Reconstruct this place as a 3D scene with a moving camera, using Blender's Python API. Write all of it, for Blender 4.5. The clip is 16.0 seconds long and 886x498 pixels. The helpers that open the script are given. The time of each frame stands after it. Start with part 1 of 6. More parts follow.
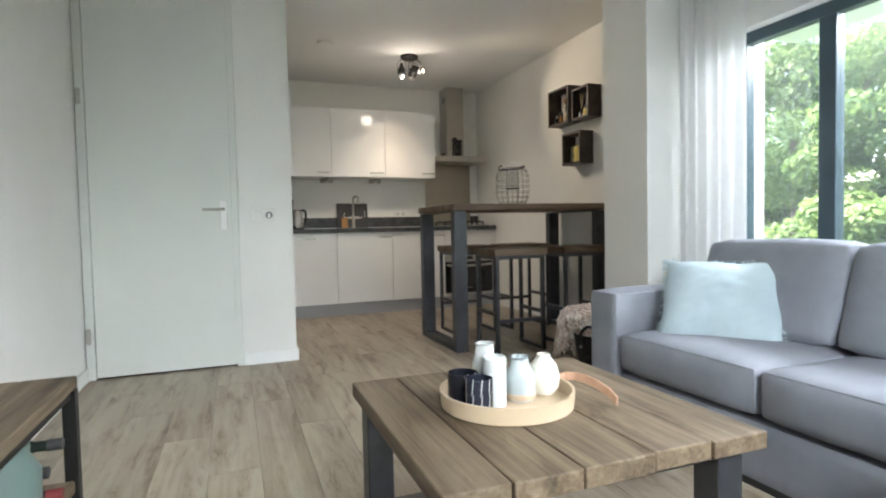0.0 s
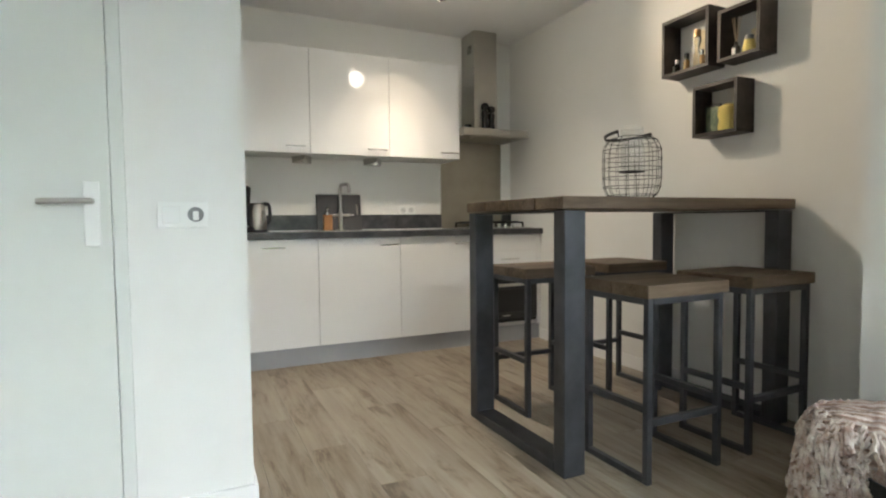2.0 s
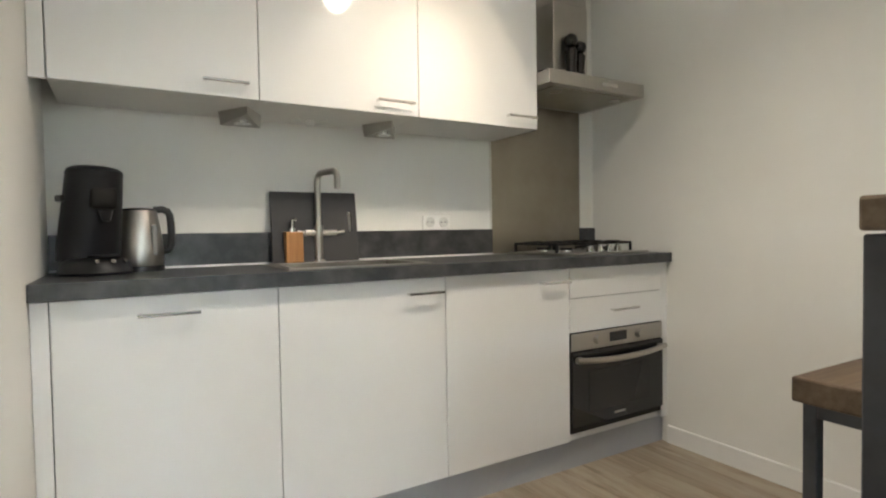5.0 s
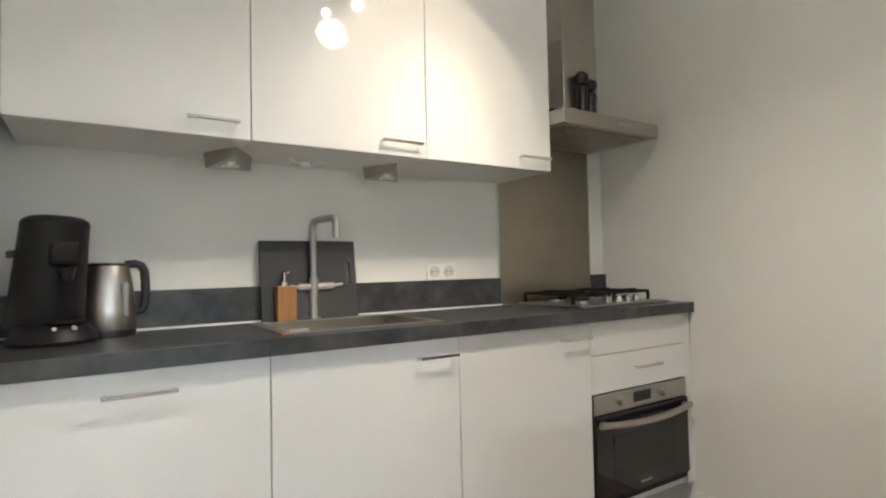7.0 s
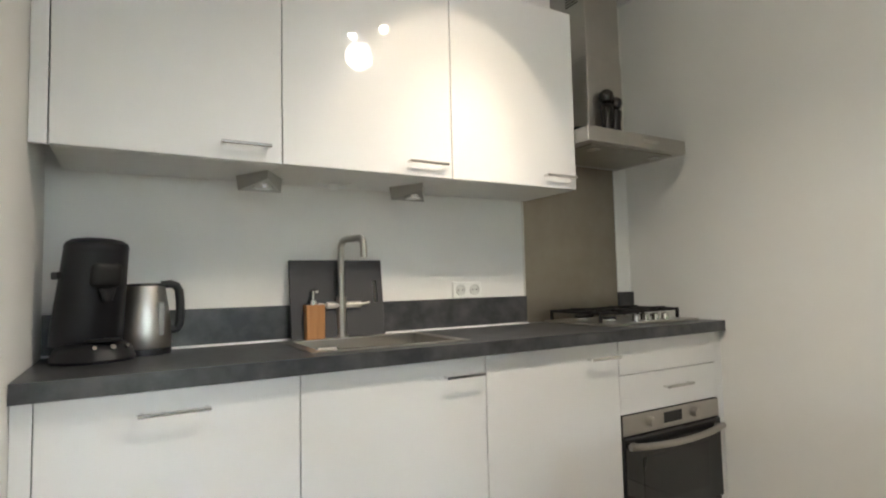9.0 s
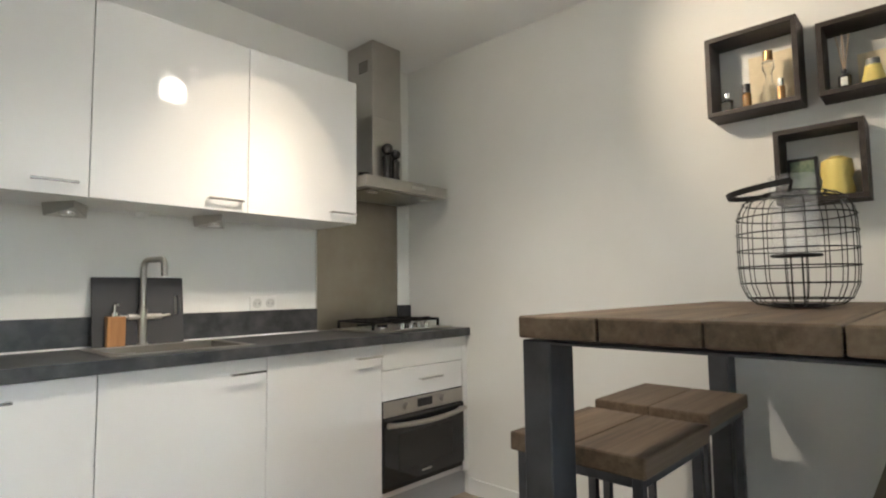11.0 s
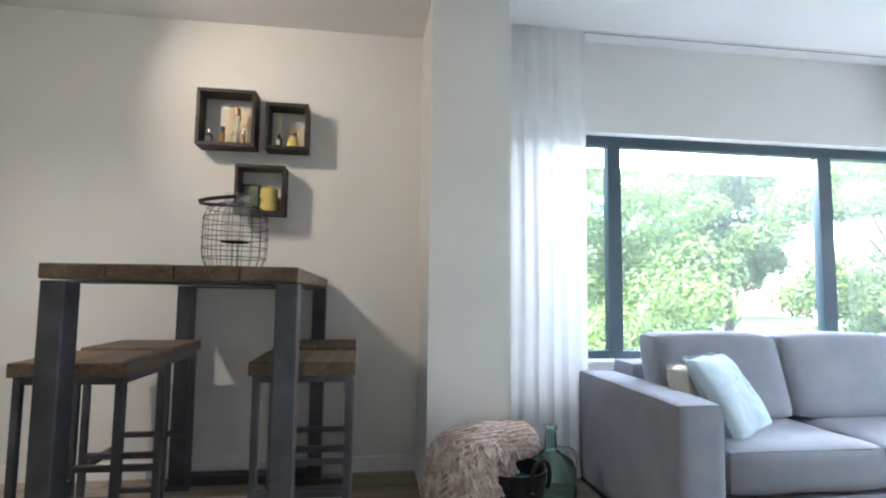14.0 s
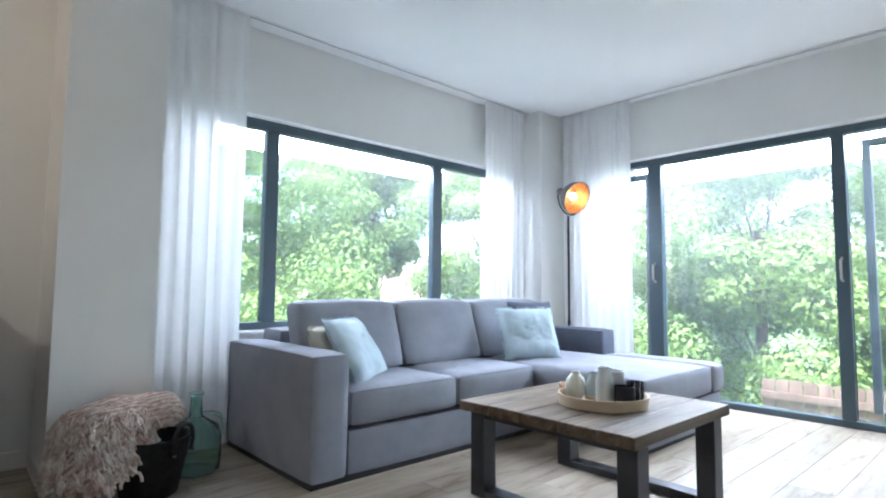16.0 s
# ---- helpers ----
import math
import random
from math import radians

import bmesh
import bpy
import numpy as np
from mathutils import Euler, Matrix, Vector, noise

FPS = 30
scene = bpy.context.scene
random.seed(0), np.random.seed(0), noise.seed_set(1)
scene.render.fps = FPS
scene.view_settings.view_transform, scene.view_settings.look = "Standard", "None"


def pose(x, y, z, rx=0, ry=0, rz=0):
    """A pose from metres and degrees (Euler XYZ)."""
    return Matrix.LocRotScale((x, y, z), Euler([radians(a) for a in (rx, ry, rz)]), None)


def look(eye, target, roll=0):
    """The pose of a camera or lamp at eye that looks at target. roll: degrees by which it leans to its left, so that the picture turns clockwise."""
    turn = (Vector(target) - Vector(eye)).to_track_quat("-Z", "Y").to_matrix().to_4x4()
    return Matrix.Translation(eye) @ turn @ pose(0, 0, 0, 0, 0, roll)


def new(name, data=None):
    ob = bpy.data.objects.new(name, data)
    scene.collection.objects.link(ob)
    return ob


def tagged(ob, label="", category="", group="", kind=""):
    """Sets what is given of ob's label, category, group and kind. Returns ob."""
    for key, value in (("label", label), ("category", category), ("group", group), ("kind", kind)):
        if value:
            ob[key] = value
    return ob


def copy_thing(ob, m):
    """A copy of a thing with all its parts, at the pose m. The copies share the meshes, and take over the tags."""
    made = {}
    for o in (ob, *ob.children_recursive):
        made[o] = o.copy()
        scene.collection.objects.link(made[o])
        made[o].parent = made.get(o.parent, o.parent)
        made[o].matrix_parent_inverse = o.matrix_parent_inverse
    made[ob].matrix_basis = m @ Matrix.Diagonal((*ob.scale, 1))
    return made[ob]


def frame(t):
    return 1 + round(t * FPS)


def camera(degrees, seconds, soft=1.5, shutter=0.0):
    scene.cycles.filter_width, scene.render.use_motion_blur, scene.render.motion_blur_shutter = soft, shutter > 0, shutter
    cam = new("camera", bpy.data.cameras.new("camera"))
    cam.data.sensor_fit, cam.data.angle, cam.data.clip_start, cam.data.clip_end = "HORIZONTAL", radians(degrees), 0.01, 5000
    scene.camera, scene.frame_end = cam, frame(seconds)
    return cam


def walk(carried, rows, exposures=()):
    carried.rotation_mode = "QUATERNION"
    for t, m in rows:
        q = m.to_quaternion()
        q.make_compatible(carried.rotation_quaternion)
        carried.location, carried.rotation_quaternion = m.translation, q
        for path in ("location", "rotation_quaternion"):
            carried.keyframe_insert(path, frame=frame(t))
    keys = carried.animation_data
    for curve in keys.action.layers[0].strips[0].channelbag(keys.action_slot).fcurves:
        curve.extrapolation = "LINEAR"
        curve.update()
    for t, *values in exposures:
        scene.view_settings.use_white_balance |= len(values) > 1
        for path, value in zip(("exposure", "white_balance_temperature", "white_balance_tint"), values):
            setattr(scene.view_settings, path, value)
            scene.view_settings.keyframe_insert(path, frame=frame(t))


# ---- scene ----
cam = camera(78.4, 16.0, soft=2.1)
PATH = [
    (0, (1.224, 2.577, 0.915), (1.939, 4.443, 0.837), -1.2),
    (0.5, (1.276, 3.047, 0.928), (1.951, 4.928, 0.84), -1.0),
    (1, (1.318, 3.577, 0.921), (2.005, 5.453, 0.83), -0.9),
    (1.5, (1.368, 4.071, 0.944), (2.094, 5.933, 0.851), -0.8),
    (2, (1.437, 4.555, 0.998), (2.276, 6.368, 0.895), -0.6),
    (2.5, (1.512, 5.0, 1.037), (2.394, 6.791, 0.931), -0.5),
    (3, (1.609, 5.463, 1.045), (2.518, 7.242, 0.943), -0.5),
    (3.5, (1.686, 5.894, 1.018), (2.615, 7.663, 0.925), -1.0),
    (4, (1.741, 6.245, 1.019), (2.686, 8.005, 0.924), -1.0),
    (6.5, (1.864, 6.808, 1.103), (2.969, 8.474, 1.133), -1.4),
    (7, (1.84, 6.87, 1.109), (2.92, 8.552, 1.176), -1.2),
    (8, (1.83, 6.932, 1.12), (2.81, 8.671, 1.24), -1.4),
    (10.5, (1.825, 6.456, 1.125), (3.089, 7.997, 1.282), -0.4),
    (11, (1.69, 6.271, 1.146), (3.147, 7.634, 1.297), -0.7),
    (11.5, (1.581, 6.16, 1.143), (3.167, 7.369, 1.296), -0.5),
    (12, (1.433, 6.062, 1.126), (3.141, 7.089, 1.293), -0.2),
    (12.5, (1.258, 6.039, 1.14), (3.107, 6.785, 1.29), -0.0),
    (13, (1.103, 6.05, 1.1), (3.052, 6.476, 1.244), 0.3),
    (13.5, (0.972, 6.028, 1.051), (2.962, 6.159, 1.199), 0.5),
    (14, (0.884, 5.992, 1.001), (2.858, 5.715, 1.172), 0.7),
    (14.5, (0.824, 5.971, 0.956), (2.741, 5.427, 1.131), 0.6),
    (15, (0.750, 6.014, 0.927), (2.521, 5.105, 1.109), 0.8),
    (15.5, (0.714, 5.979, 0.881), (2.362, 4.861, 1.070), 0.5),
    (16, (0.639, 6.041, 0.903), (2.111, 4.697, 1.050), 0.5),
]
EXPOSURES = [(0.0, 3.48, 6300, 13), (1.5, 3.74, 6250, 11), (3.0, 3.9, 6300, 11), (8.0, 4.02, 6100, 11), (12.5, 4.06, 5950, 13), (14.5, 3.72, 5650, 16), (16.0, 3.49, 5600, 15)]
walk(cam, [(t, look(eye, target, roll)) for t, eye, target, roll in PATH], EXPOSURES)

# ---- world, sun and exposure ----
world = bpy.data.worlds.new("sky")
scene.world = world
world.use_nodes = True
wn = world.node_tree.nodes
sky = wn.new("ShaderNodeTexSky")
sky.sky_type, sky.sun_disc = "NISHITA", False
sky.sun_elevation, sky.sun_rotation = radians(58), radians(335)
sky.altitude, sky.air_density, sky.dust_density = 10, 1.2, 3.0
world.node_tree.links.new(sky.outputs[0], wn["Background"].inputs[0])
wn["Background"].inputs[1].default_value = 0.15
sun = new("sun", bpy.data.lights.new("sun", "SUN"))
sun.data.energy, sun.data.angle, sun.data.color = 3.0, radians(10), (1.0, 0.97, 0.92)
sun.matrix_world = look((0, 0, 0), (-0.375 * math.sin(radians(335)), -0.375 * math.cos(radians(335)), -0.6))


def sky_lamp(name, at, target, w, h, watts, spread=180):
    """Stands in for the sky's light at a window, high under the roof overhang."""
    la = bpy.data.lights.new(name, "AREA")
    la.shape, la.size, la.size_y, la.energy, la.color = "RECTANGLE", w, h, watts, (0.90, 0.96, 1.0)
    la.spread = radians(spread)
    new(name, la).matrix_world = look(at, target)


# ---- plan, in metres ----
WEST, DOORWALL, NICHE_W, NICHE_E, NICHE_N = 0.33, 6.53, 1.61, 4.10, 8.83
EAST, PILLAR_N, SOUTH, CEIL = 3.98, 5.68, 1.60, 2.58
PIER_W, PIER_S = 3.61, 5.26
GROUND = -3.1
sky_lamp("sky_light_south", (2.1, SOUTH - 0.75, 2.13), (2.1, SOUTH + 0.9, 0.0), 2.6, 0.5, 10.5, 118)
sky_lamp("sky_light_east", (EAST + 0.75, 3.45, 2.14), (EAST - 1.2, 3.45, 0.4), 2.3, 0.35, 9.5)


# ---- materials ----
def mat(name, color, rough=0.5, metal=0.0, spec=0.5, coat=0.0, coat_rough=0.03):
    m = bpy.data.materials.new(name)
    m.use_nodes = True
    b = m.node_tree.nodes["Principled BSDF"]
    b.inputs["Base Color"].default_value = (*color, 1)
    b.inputs["Roughness"].default_value, b.inputs["Metallic"].default_value = rough, metal
    b.inputs["Specular IOR Level"].default_value = spec
    b.inputs["Coat Weight"].default_value, b.inputs["Coat Roughness"].default_value = coat, coat_rough
    return m


def node(m, kind, **values):
    n = m.node_tree.nodes.new(kind)
    for k, v in values.items():
        n.inputs[k.replace("_", " ")].default_value = v
    return n


def link(m, a, b):
    m.node_tree.links.new(a, b)


def coords(m, scale=(1, 1, 1), jitter=False):
    tc = node(m, "ShaderNodeTexCoord")
    mp = node(m, "ShaderNodeMapping")
    mp.inputs["Scale"].default_value = scale
    link(m, tc.outputs["Object"], mp.inputs["Vector"])
    if jitter:
        info = node(m, "ShaderNodeObjectInfo")
        mul = m.node_tree.nodes.new("ShaderNodeMath")
        mul.operation = "MULTIPLY"
        mul.inputs[1].default_value = 37.0
        link(m, info.outputs["Random"], mul.inputs[0])
        comb = node(m, "ShaderNodeCombineXYZ")
        for k in range(3):
            link(m, mul.outputs[0], comb.inputs[k])
        link(m, comb.outputs[0], mp.inputs["Location"])
    return mp.outputs["Vector"]


def ramp(m, fac, stops):
    r = m.node_tree.nodes.new("ShaderNodeValToRGB")
    while len(r.color_ramp.elements) < len(stops):
        r.color_ramp.elements.new(0.5)
    for e, (p, c) in zip(r.color_ramp.elements, stops):
        e.position, e.color = p, (*c, 1)
    link(m, fac, r.inputs[0])
    return r.outputs[0]


def bump(m, height, strength=0.2, distance=0.002):
    b = node(m, "ShaderNodeBump", Strength=strength, Distance=distance)
    link(m, height, b.inputs["Height"])
    link(m, b.outputs[0], m.node_tree.nodes["Principled BSDF"].inputs["Normal"])


def mottled(name, a, b, rough=0.6, scale=3.0, fine=120.0, strength=0.15, metal=0.0, spec=0.5, coat=0.0, distance=0.002):
    """Two tones that drift slowly, and a fine relief."""
    m = mat(name, a, rough, metal, spec, coat)
    v = coords(m)
    n = node(m, "ShaderNodeTexNoise", Scale=scale, Detail=5.0, Roughness=0.6)
    f = node(m, "ShaderNodeTexNoise", Scale=fine, Detail=3.0)
    link(m, v, n.inputs["Vector"]), link(m, v, f.inputs["Vector"])
    p = m.node_tree.nodes["Principled BSDF"]
    link(m, ramp(m, n.outputs[0], [(0.35, a), (0.65, b)]), p.inputs["Base Color"])
    bump(m, f.outputs[0], strength, distance)
    return m


def wood(name, dark, mid, light, axis, rough=0.55, grain=1.0, strength=0.3, coat=0.0, vary=0.17, streaks=0.0):
    """Grain that runs along axis 0, 1 or 2 and differs from piece to piece."""
    m = mat(name, mid, rough, 0.0, 0.4, coat, 0.3)
    s = [9.0 * grain] * 3
    s[axis] = 0.7 * grain
    v = coords(m, s, jitter=True)
    n1 = node(m, "ShaderNodeTexNoise", Scale=1.0, Detail=6.0, Roughness=0.62, Distortion=0.35)
    s2 = [60.0 * grain] * 3
    s2[axis] = 2.0
    v2 = coords(m, s2, jitter=True)
    n2 = node(m, "ShaderNodeTexNoise", Scale=1.0, Detail=4.0, Roughness=0.6)
    link(m, v, n1.inputs["Vector"]), link(m, v2, n2.inputs["Vector"])
    mix = node(m, "ShaderNodeMix")
    mix.inputs[0].default_value = 0.32
    link(m, n1.outputs[0], mix.inputs[2]), link(m, n2.outputs[0], mix.inputs[3])
    col = ramp(m, mix.outputs[0], [(0.33, dark), (0.47, mid), (0.64, light)])
    hsv = node(m, "ShaderNodeHueSaturation")
    info = node(m, "ShaderNodeObjectInfo")
    mr = node(m, "ShaderNodeMapRange")
    mr.inputs["To Min"].default_value, mr.inputs["To Max"].default_value = 1 - vary, 1 + vary
    link(m, info.outputs["Random"], mr.inputs["Value"])
    link(m, mr.outputs[0], hsv.inputs["Value"])
    if streaks:
        s3 = [7.5] * 3
        s3[axis] = 1.3
        n3 = node(m, "ShaderNodeTexNoise", Scale=1.6, Detail=7.0, Roughness=0.7, Distortion=0.45)
        link(m, coords(m, s3, jitter=True), n3.inputs["Vector"])
        dk = node(m, "ShaderNodeMix")
        dk.data_type, dk.blend_type = "RGBA", "MULTIPLY"
        dk.inputs[0].default_value = streaks
        link(m, col, dk.inputs[6])
        link(m, ramp(m, n3.outputs[0], [(0.36, (0.42, 0.36, 0.30)), (0.43, (0.80, 0.77, 0.73)), (0.52, (1, 1, 1))]), dk.inputs[7])
        col = dk.outputs[2]
    link(m, col, hsv.inputs["Color"])
    link(m, hsv.outputs[0], m.node_tree.nodes["Principled BSDF"].inputs["Base Color"])
    bump(m, n2.outputs[0], strength, 0.002)
    return m


M_WALL = mottled("wall_paint", (0.74, 0.735, 0.70), (0.77, 0.765, 0.735), 0.85, 1.3, 90, 0.12, spec=0.2)
M_CEIL = mottled("ceiling_paint", (0.80, 0.80, 0.79), (0.83, 0.83, 0.82), 0.9, 1.0, 60, 0.1, spec=0.2)
M_DOOR = mottled("door_paint", (0.665, 0.68, 0.64), (0.68, 0.695, 0.655), 0.42, 1.2, 70, 0.05, spec=0.4)
M_TRIM = mat("trim_paint", (0.80, 0.80, 0.78), 0.4, 0, 0.5)
M_FLOOR = wood("floor_oak", (0.215, 0.168, 0.118), (0.315, 0.262, 0.195), (0.385, 0.335, 0.262), 1, 0.42, 0.7, 0.12, vary=0.06, streaks=0.8)
M_GLOSS = mat("gloss_white", (0.78, 0.775, 0.765), 0.35, 0, 0.3, 1.0, 0.03)
M_CARC = mat("carcass_white", (0.72, 0.72, 0.70), 0.5)
M_PLINTH = mottled("plinth_grey", (0.33, 0.335, 0.35), (0.37, 0.375, 0.385), 0.45, 2, 60, 0.05)
M_WORKTOP = mottled("worktop_slate", (0.022, 0.024, 0.028), (0.070, 0.071, 0.073), 0.36, 11, 160, 0.2)
M_STEEL = mottled("brushed_steel", (0.42, 0.40, 0.37), (0.50, 0.48, 0.44), 0.34, 2, 200, 0.06, metal=1.0)
M_SPLASH = mottled("steel_backsplash", (0.30, 0.27, 0.22), (0.38, 0.35, 0.29), 0.42, 2, 200, 0.05, metal=1.0)
M_CHROME = mat("chrome", (0.72, 0.71, 0.69), 0.14, 1.0)
M_BLACKP = mat("black_plastic", (0.012, 0.012, 0.014), 0.32, 0, 0.5)
M_BLACKM = mat("black_metal", (0.02, 0.019, 0.018), 0.5, 0.6)
M_OVENGLASS = mat("oven_glass", (0.010, 0.011, 0.013), 0.06, 0, 0.6)
M_SLATE = mat("board_slate", (0.035, 0.035, 0.037), 0.6)
M_BAMBOO = wood("bamboo", (0.30, 0.14, 0.05), (0.42, 0.20, 0.07), (0.52, 0.27, 0.10), 2, 0.5, 2.0)
M_RUSTIC_X = wood("rustic_wood_x", (0.042, 0.029, 0.018), (0.107, 0.072, 0.043), (0.172, 0.123, 0.078), 0, 0.6, 1.2, 0.6, streaks=0.6)
M_RUSTIC_Y = wood("rustic_wood_y", (0.055, 0.038, 0.023), (0.142, 0.102, 0.062), (0.235, 0.182, 0.122), 1, 0.6, 1.5, 0.7, streaks=0.95)
M_IRON = mottled("raw_steel_frame", (0.050, 0.052, 0.058), (0.085, 0.088, 0.097), 0.42, 5, 90, 0.1, metal=0.6)
M_SHELFW = wood("dark_shelf_wood", (0.012, 0.009, 0.008), (0.030, 0.022, 0.018), (0.05, 0.04, 0.033), 1, 0.5, 2.0)
M_FRAME = mat("anthracite_frame", (0.055, 0.085, 0.105), 0.35, 0, 0.5)
M_SOFA = mottled("sofa_fabric", (0.24, 0.25, 0.285), (0.28, 0.29, 0.325), 0.95, 6, 420, 0.5, spec=0.15)
M_SOFAD = mottled("sofa_fabric_darker", (0.09, 0.10, 0.13), (0.12, 0.13, 0.16), 0.95, 6, 420, 0.4, spec=0.1)
M_PILLOWB = mottled("pillow_pale_blue", (0.42, 0.51, 0.55), (0.48, 0.57, 0.605), 0.95, 7, 380, 0.5, spec=0.1)
M_PILLOWC = mottled("pillow_cream", (0.55, 0.52, 0.44), (0.62, 0.59, 0.50), 0.95, 7, 300, 0.5, spec=0.1)
M_BASKET = mottled("basket_felt", (0.012, 0.012, 0.013), (0.028, 0.027, 0.027), 0.8, 30, 200, 0.6, spec=0.2)
M_WICKER = mat("tray_wood", (0.52, 0.40, 0.27), 0.5)
M_YELLOW = mat("yellow_wax", (0.70, 0.56, 0.16), 0.5)
M_WHITEC = mat("white_ceramic", (0.56, 0.58, 0.57), 0.3)
M_SWITCH = mat("switch_plastic", (0.78, 0.78, 0.75), 0.35)
M_RUBBER = mat("rubber_dark", (0.02, 0.02, 0.022), 0.7)
M_PEPPER = mat("pepper_mill_wood", (0.010, 0.008, 0.007), 0.25, 0, 0.5)


def glass(name, color=(1, 1, 1), rough=0.0, ior=1.45):
    m = mat(name, color, rough)
    b = m.node_tree.nodes["Principled BSDF"]
    b.inputs["Transmission Weight"].default_value, b.inputs["IOR"].default_value = 1.0, ior
    return m


M_GLASS = glass("window_glass", (0.97, 0.99, 0.98))
# A pale translucent mix puts lens glare into the panes as a veil.
haze = M_GLASS.node_tree.nodes.new("ShaderNodeBsdfTranslucent")
haze.inputs[0].default_value = (0.8, 0.85, 0.9, 1)
haze_mix = M_GLASS.node_tree.nodes.new("ShaderNodeMixShader")
haze_mix.inputs[0].default_value = 0.024
link(M_GLASS, M_GLASS.node_tree.nodes["Principled BSDF"].outputs[0], haze_mix.inputs[1])
link(M_GLASS, haze.outputs[0], haze_mix.inputs[2])
link(M_GLASS, haze_mix.outputs[0], M_GLASS.node_tree.nodes["Material Output"].inputs[0])
M_CLEAR = glass("clear_glass", (0.93, 0.95, 0.95))
M_GREENGLASS = glass("green_bottle_glass", (0.66, 0.87, 0.81), 0.10)


def sheer():
    m = bpy.data.materials.new("sheer_curtain")
    m.use_nodes = True
    nt = m.node_tree
    nt.nodes.clear()
    out = nt.nodes.new("ShaderNodeOutputMaterial")
    d, t, tr = nt.nodes.new("ShaderNodeBsdfDiffuse"), nt.nodes.new("ShaderNodeBsdfTranslucent"), nt.nodes.new("ShaderNodeBsdfTransparent")
    d.inputs[0].default_value = t.inputs[0].default_value = (0.84, 0.84, 0.84, 1)
    a, b = nt.nodes.new("ShaderNodeMixShader"), nt.nodes.new("ShaderNodeMixShader")
    a.inputs[0].default_value = 0.36
    tc, no = nt.nodes.new("ShaderNodeTexCoord"), nt.nodes.new("ShaderNodeTexNoise")
    no.inputs["Scale"].default_value, no.inputs["Detail"].default_value = 40.0, 3.0
    mr = nt.nodes.new("ShaderNodeMapRange")
    mr.inputs["To Min"].default_value, mr.inputs["To Max"].default_value = 0.04, 0.11
    nt.links.new(tc.outputs["Object"], no.inputs["Vector"])
    nt.links.new(no.outputs[0], mr.inputs["Value"])
    nt.links.new(mr.outputs[0], b.inputs[0])
    nt.links.new(d.outputs[0], a.inputs[1]), nt.links.new(t.outputs[0], a.inputs[2])
    nt.links.new(a.outputs[0], b.inputs[1]), nt.links.new(tr.outputs[0], b.inputs[2])
    nt.links.new(b.outputs[0], out.inputs[0])
    return m


M_SHEER = sheer()


def thin_glass():
    """Thin blown glass: it hardly bends the view behind it and gleams at its edges."""
    m = bpy.data.materials.new("thin_glass")
    m.use_nodes = True
    nt = m.node_tree
    p = nt.nodes["Principled BSDF"]
    p.inputs["Base Color"].default_value, p.inputs["Roughness"].default_value = (0.85, 0.85, 0.85, 1), 0.08
    tr, mix = nt.nodes.new("ShaderNodeBsdfTransparent"), nt.nodes.new("ShaderNodeMixShader")
    tr.inputs[0].default_value = (0.99, 0.99, 0.99, 1)
    mix.inputs[0].default_value = 0.09
    nt.links.new(tr.outputs[0], mix.inputs[1]), nt.links.new(p.outputs[0], mix.inputs[2])
    nt.links.new(mix.outputs[0], nt.nodes["Material Output"].inputs[0])
    return m


M_CUP = thin_glass()


def glow(name, color, strength):
    m = mat(name, color, 0.4)
    b = m.node_tree.nodes["Principled BSDF"]
    b.inputs["Emission Color"].default_value, b.inputs["Emission Strength"].default_value = (*color, 1), strength
    return m


M_BULB = glow("warm_bulb", (1.0, 0.62, 0.28), 2.2)
M_BULBGLASS = mat("silvered_bulb", (0.75, 0.73, 0.70), 0.12, 0.9)
M_SPOTLENS = glow("spot_lens", (1.0, 0.85, 0.6), 4.0)
M_COPPER = mat("copper_inside", (0.62, 0.33, 0.14), 0.4, 0.85)
M_GREYMETAL = mat("grey_lamp_metal", (0.22, 0.22, 0.21), 0.5, 0.6)


# ---- mesh makers ----
def box(bm, x0, y0, z0, x1, y1, z1, bevel=0.0, segments=1):
    before = set(bm.verts)
    bmesh.ops.create_cube(bm, size=1.0, matrix=Matrix.Translation(((x0 + x1) / 2, (y0 + y1) / 2, (z0 + z1) / 2)) @ Matrix.Diagonal((abs(x1 - x0), abs(y1 - y0), abs(z1 - z0), 1)))
    if bevel:
        vs = [v for v in bm.verts if v not in before]
        es = list({e for v in vs for e in v.link_edges})
        bmesh.ops.bevel(bm, geom=es, offset=bevel, segments=segments, affect="EDGES", profile=0.5)
    return bm


def boxm(*a, bevel=0.0, segments=1):
    return box(bmesh.new(), *a, bevel=bevel, segments=segments)


def cyl(bm, a, b, r0, r1=None, n=20, caps=True):
    a, b = Vector(a), Vector(b)
    d = b - a
    m = Matrix.Translation((a + b) / 2) @ d.to_track_quat("Z", "Y").to_matrix().to_4x4()
    bmesh.ops.create_cone(bm, cap_ends=caps, segments=n, radius1=r0, radius2=r0 if r1 is None else r1, depth=d.length, matrix=m)
    return bm


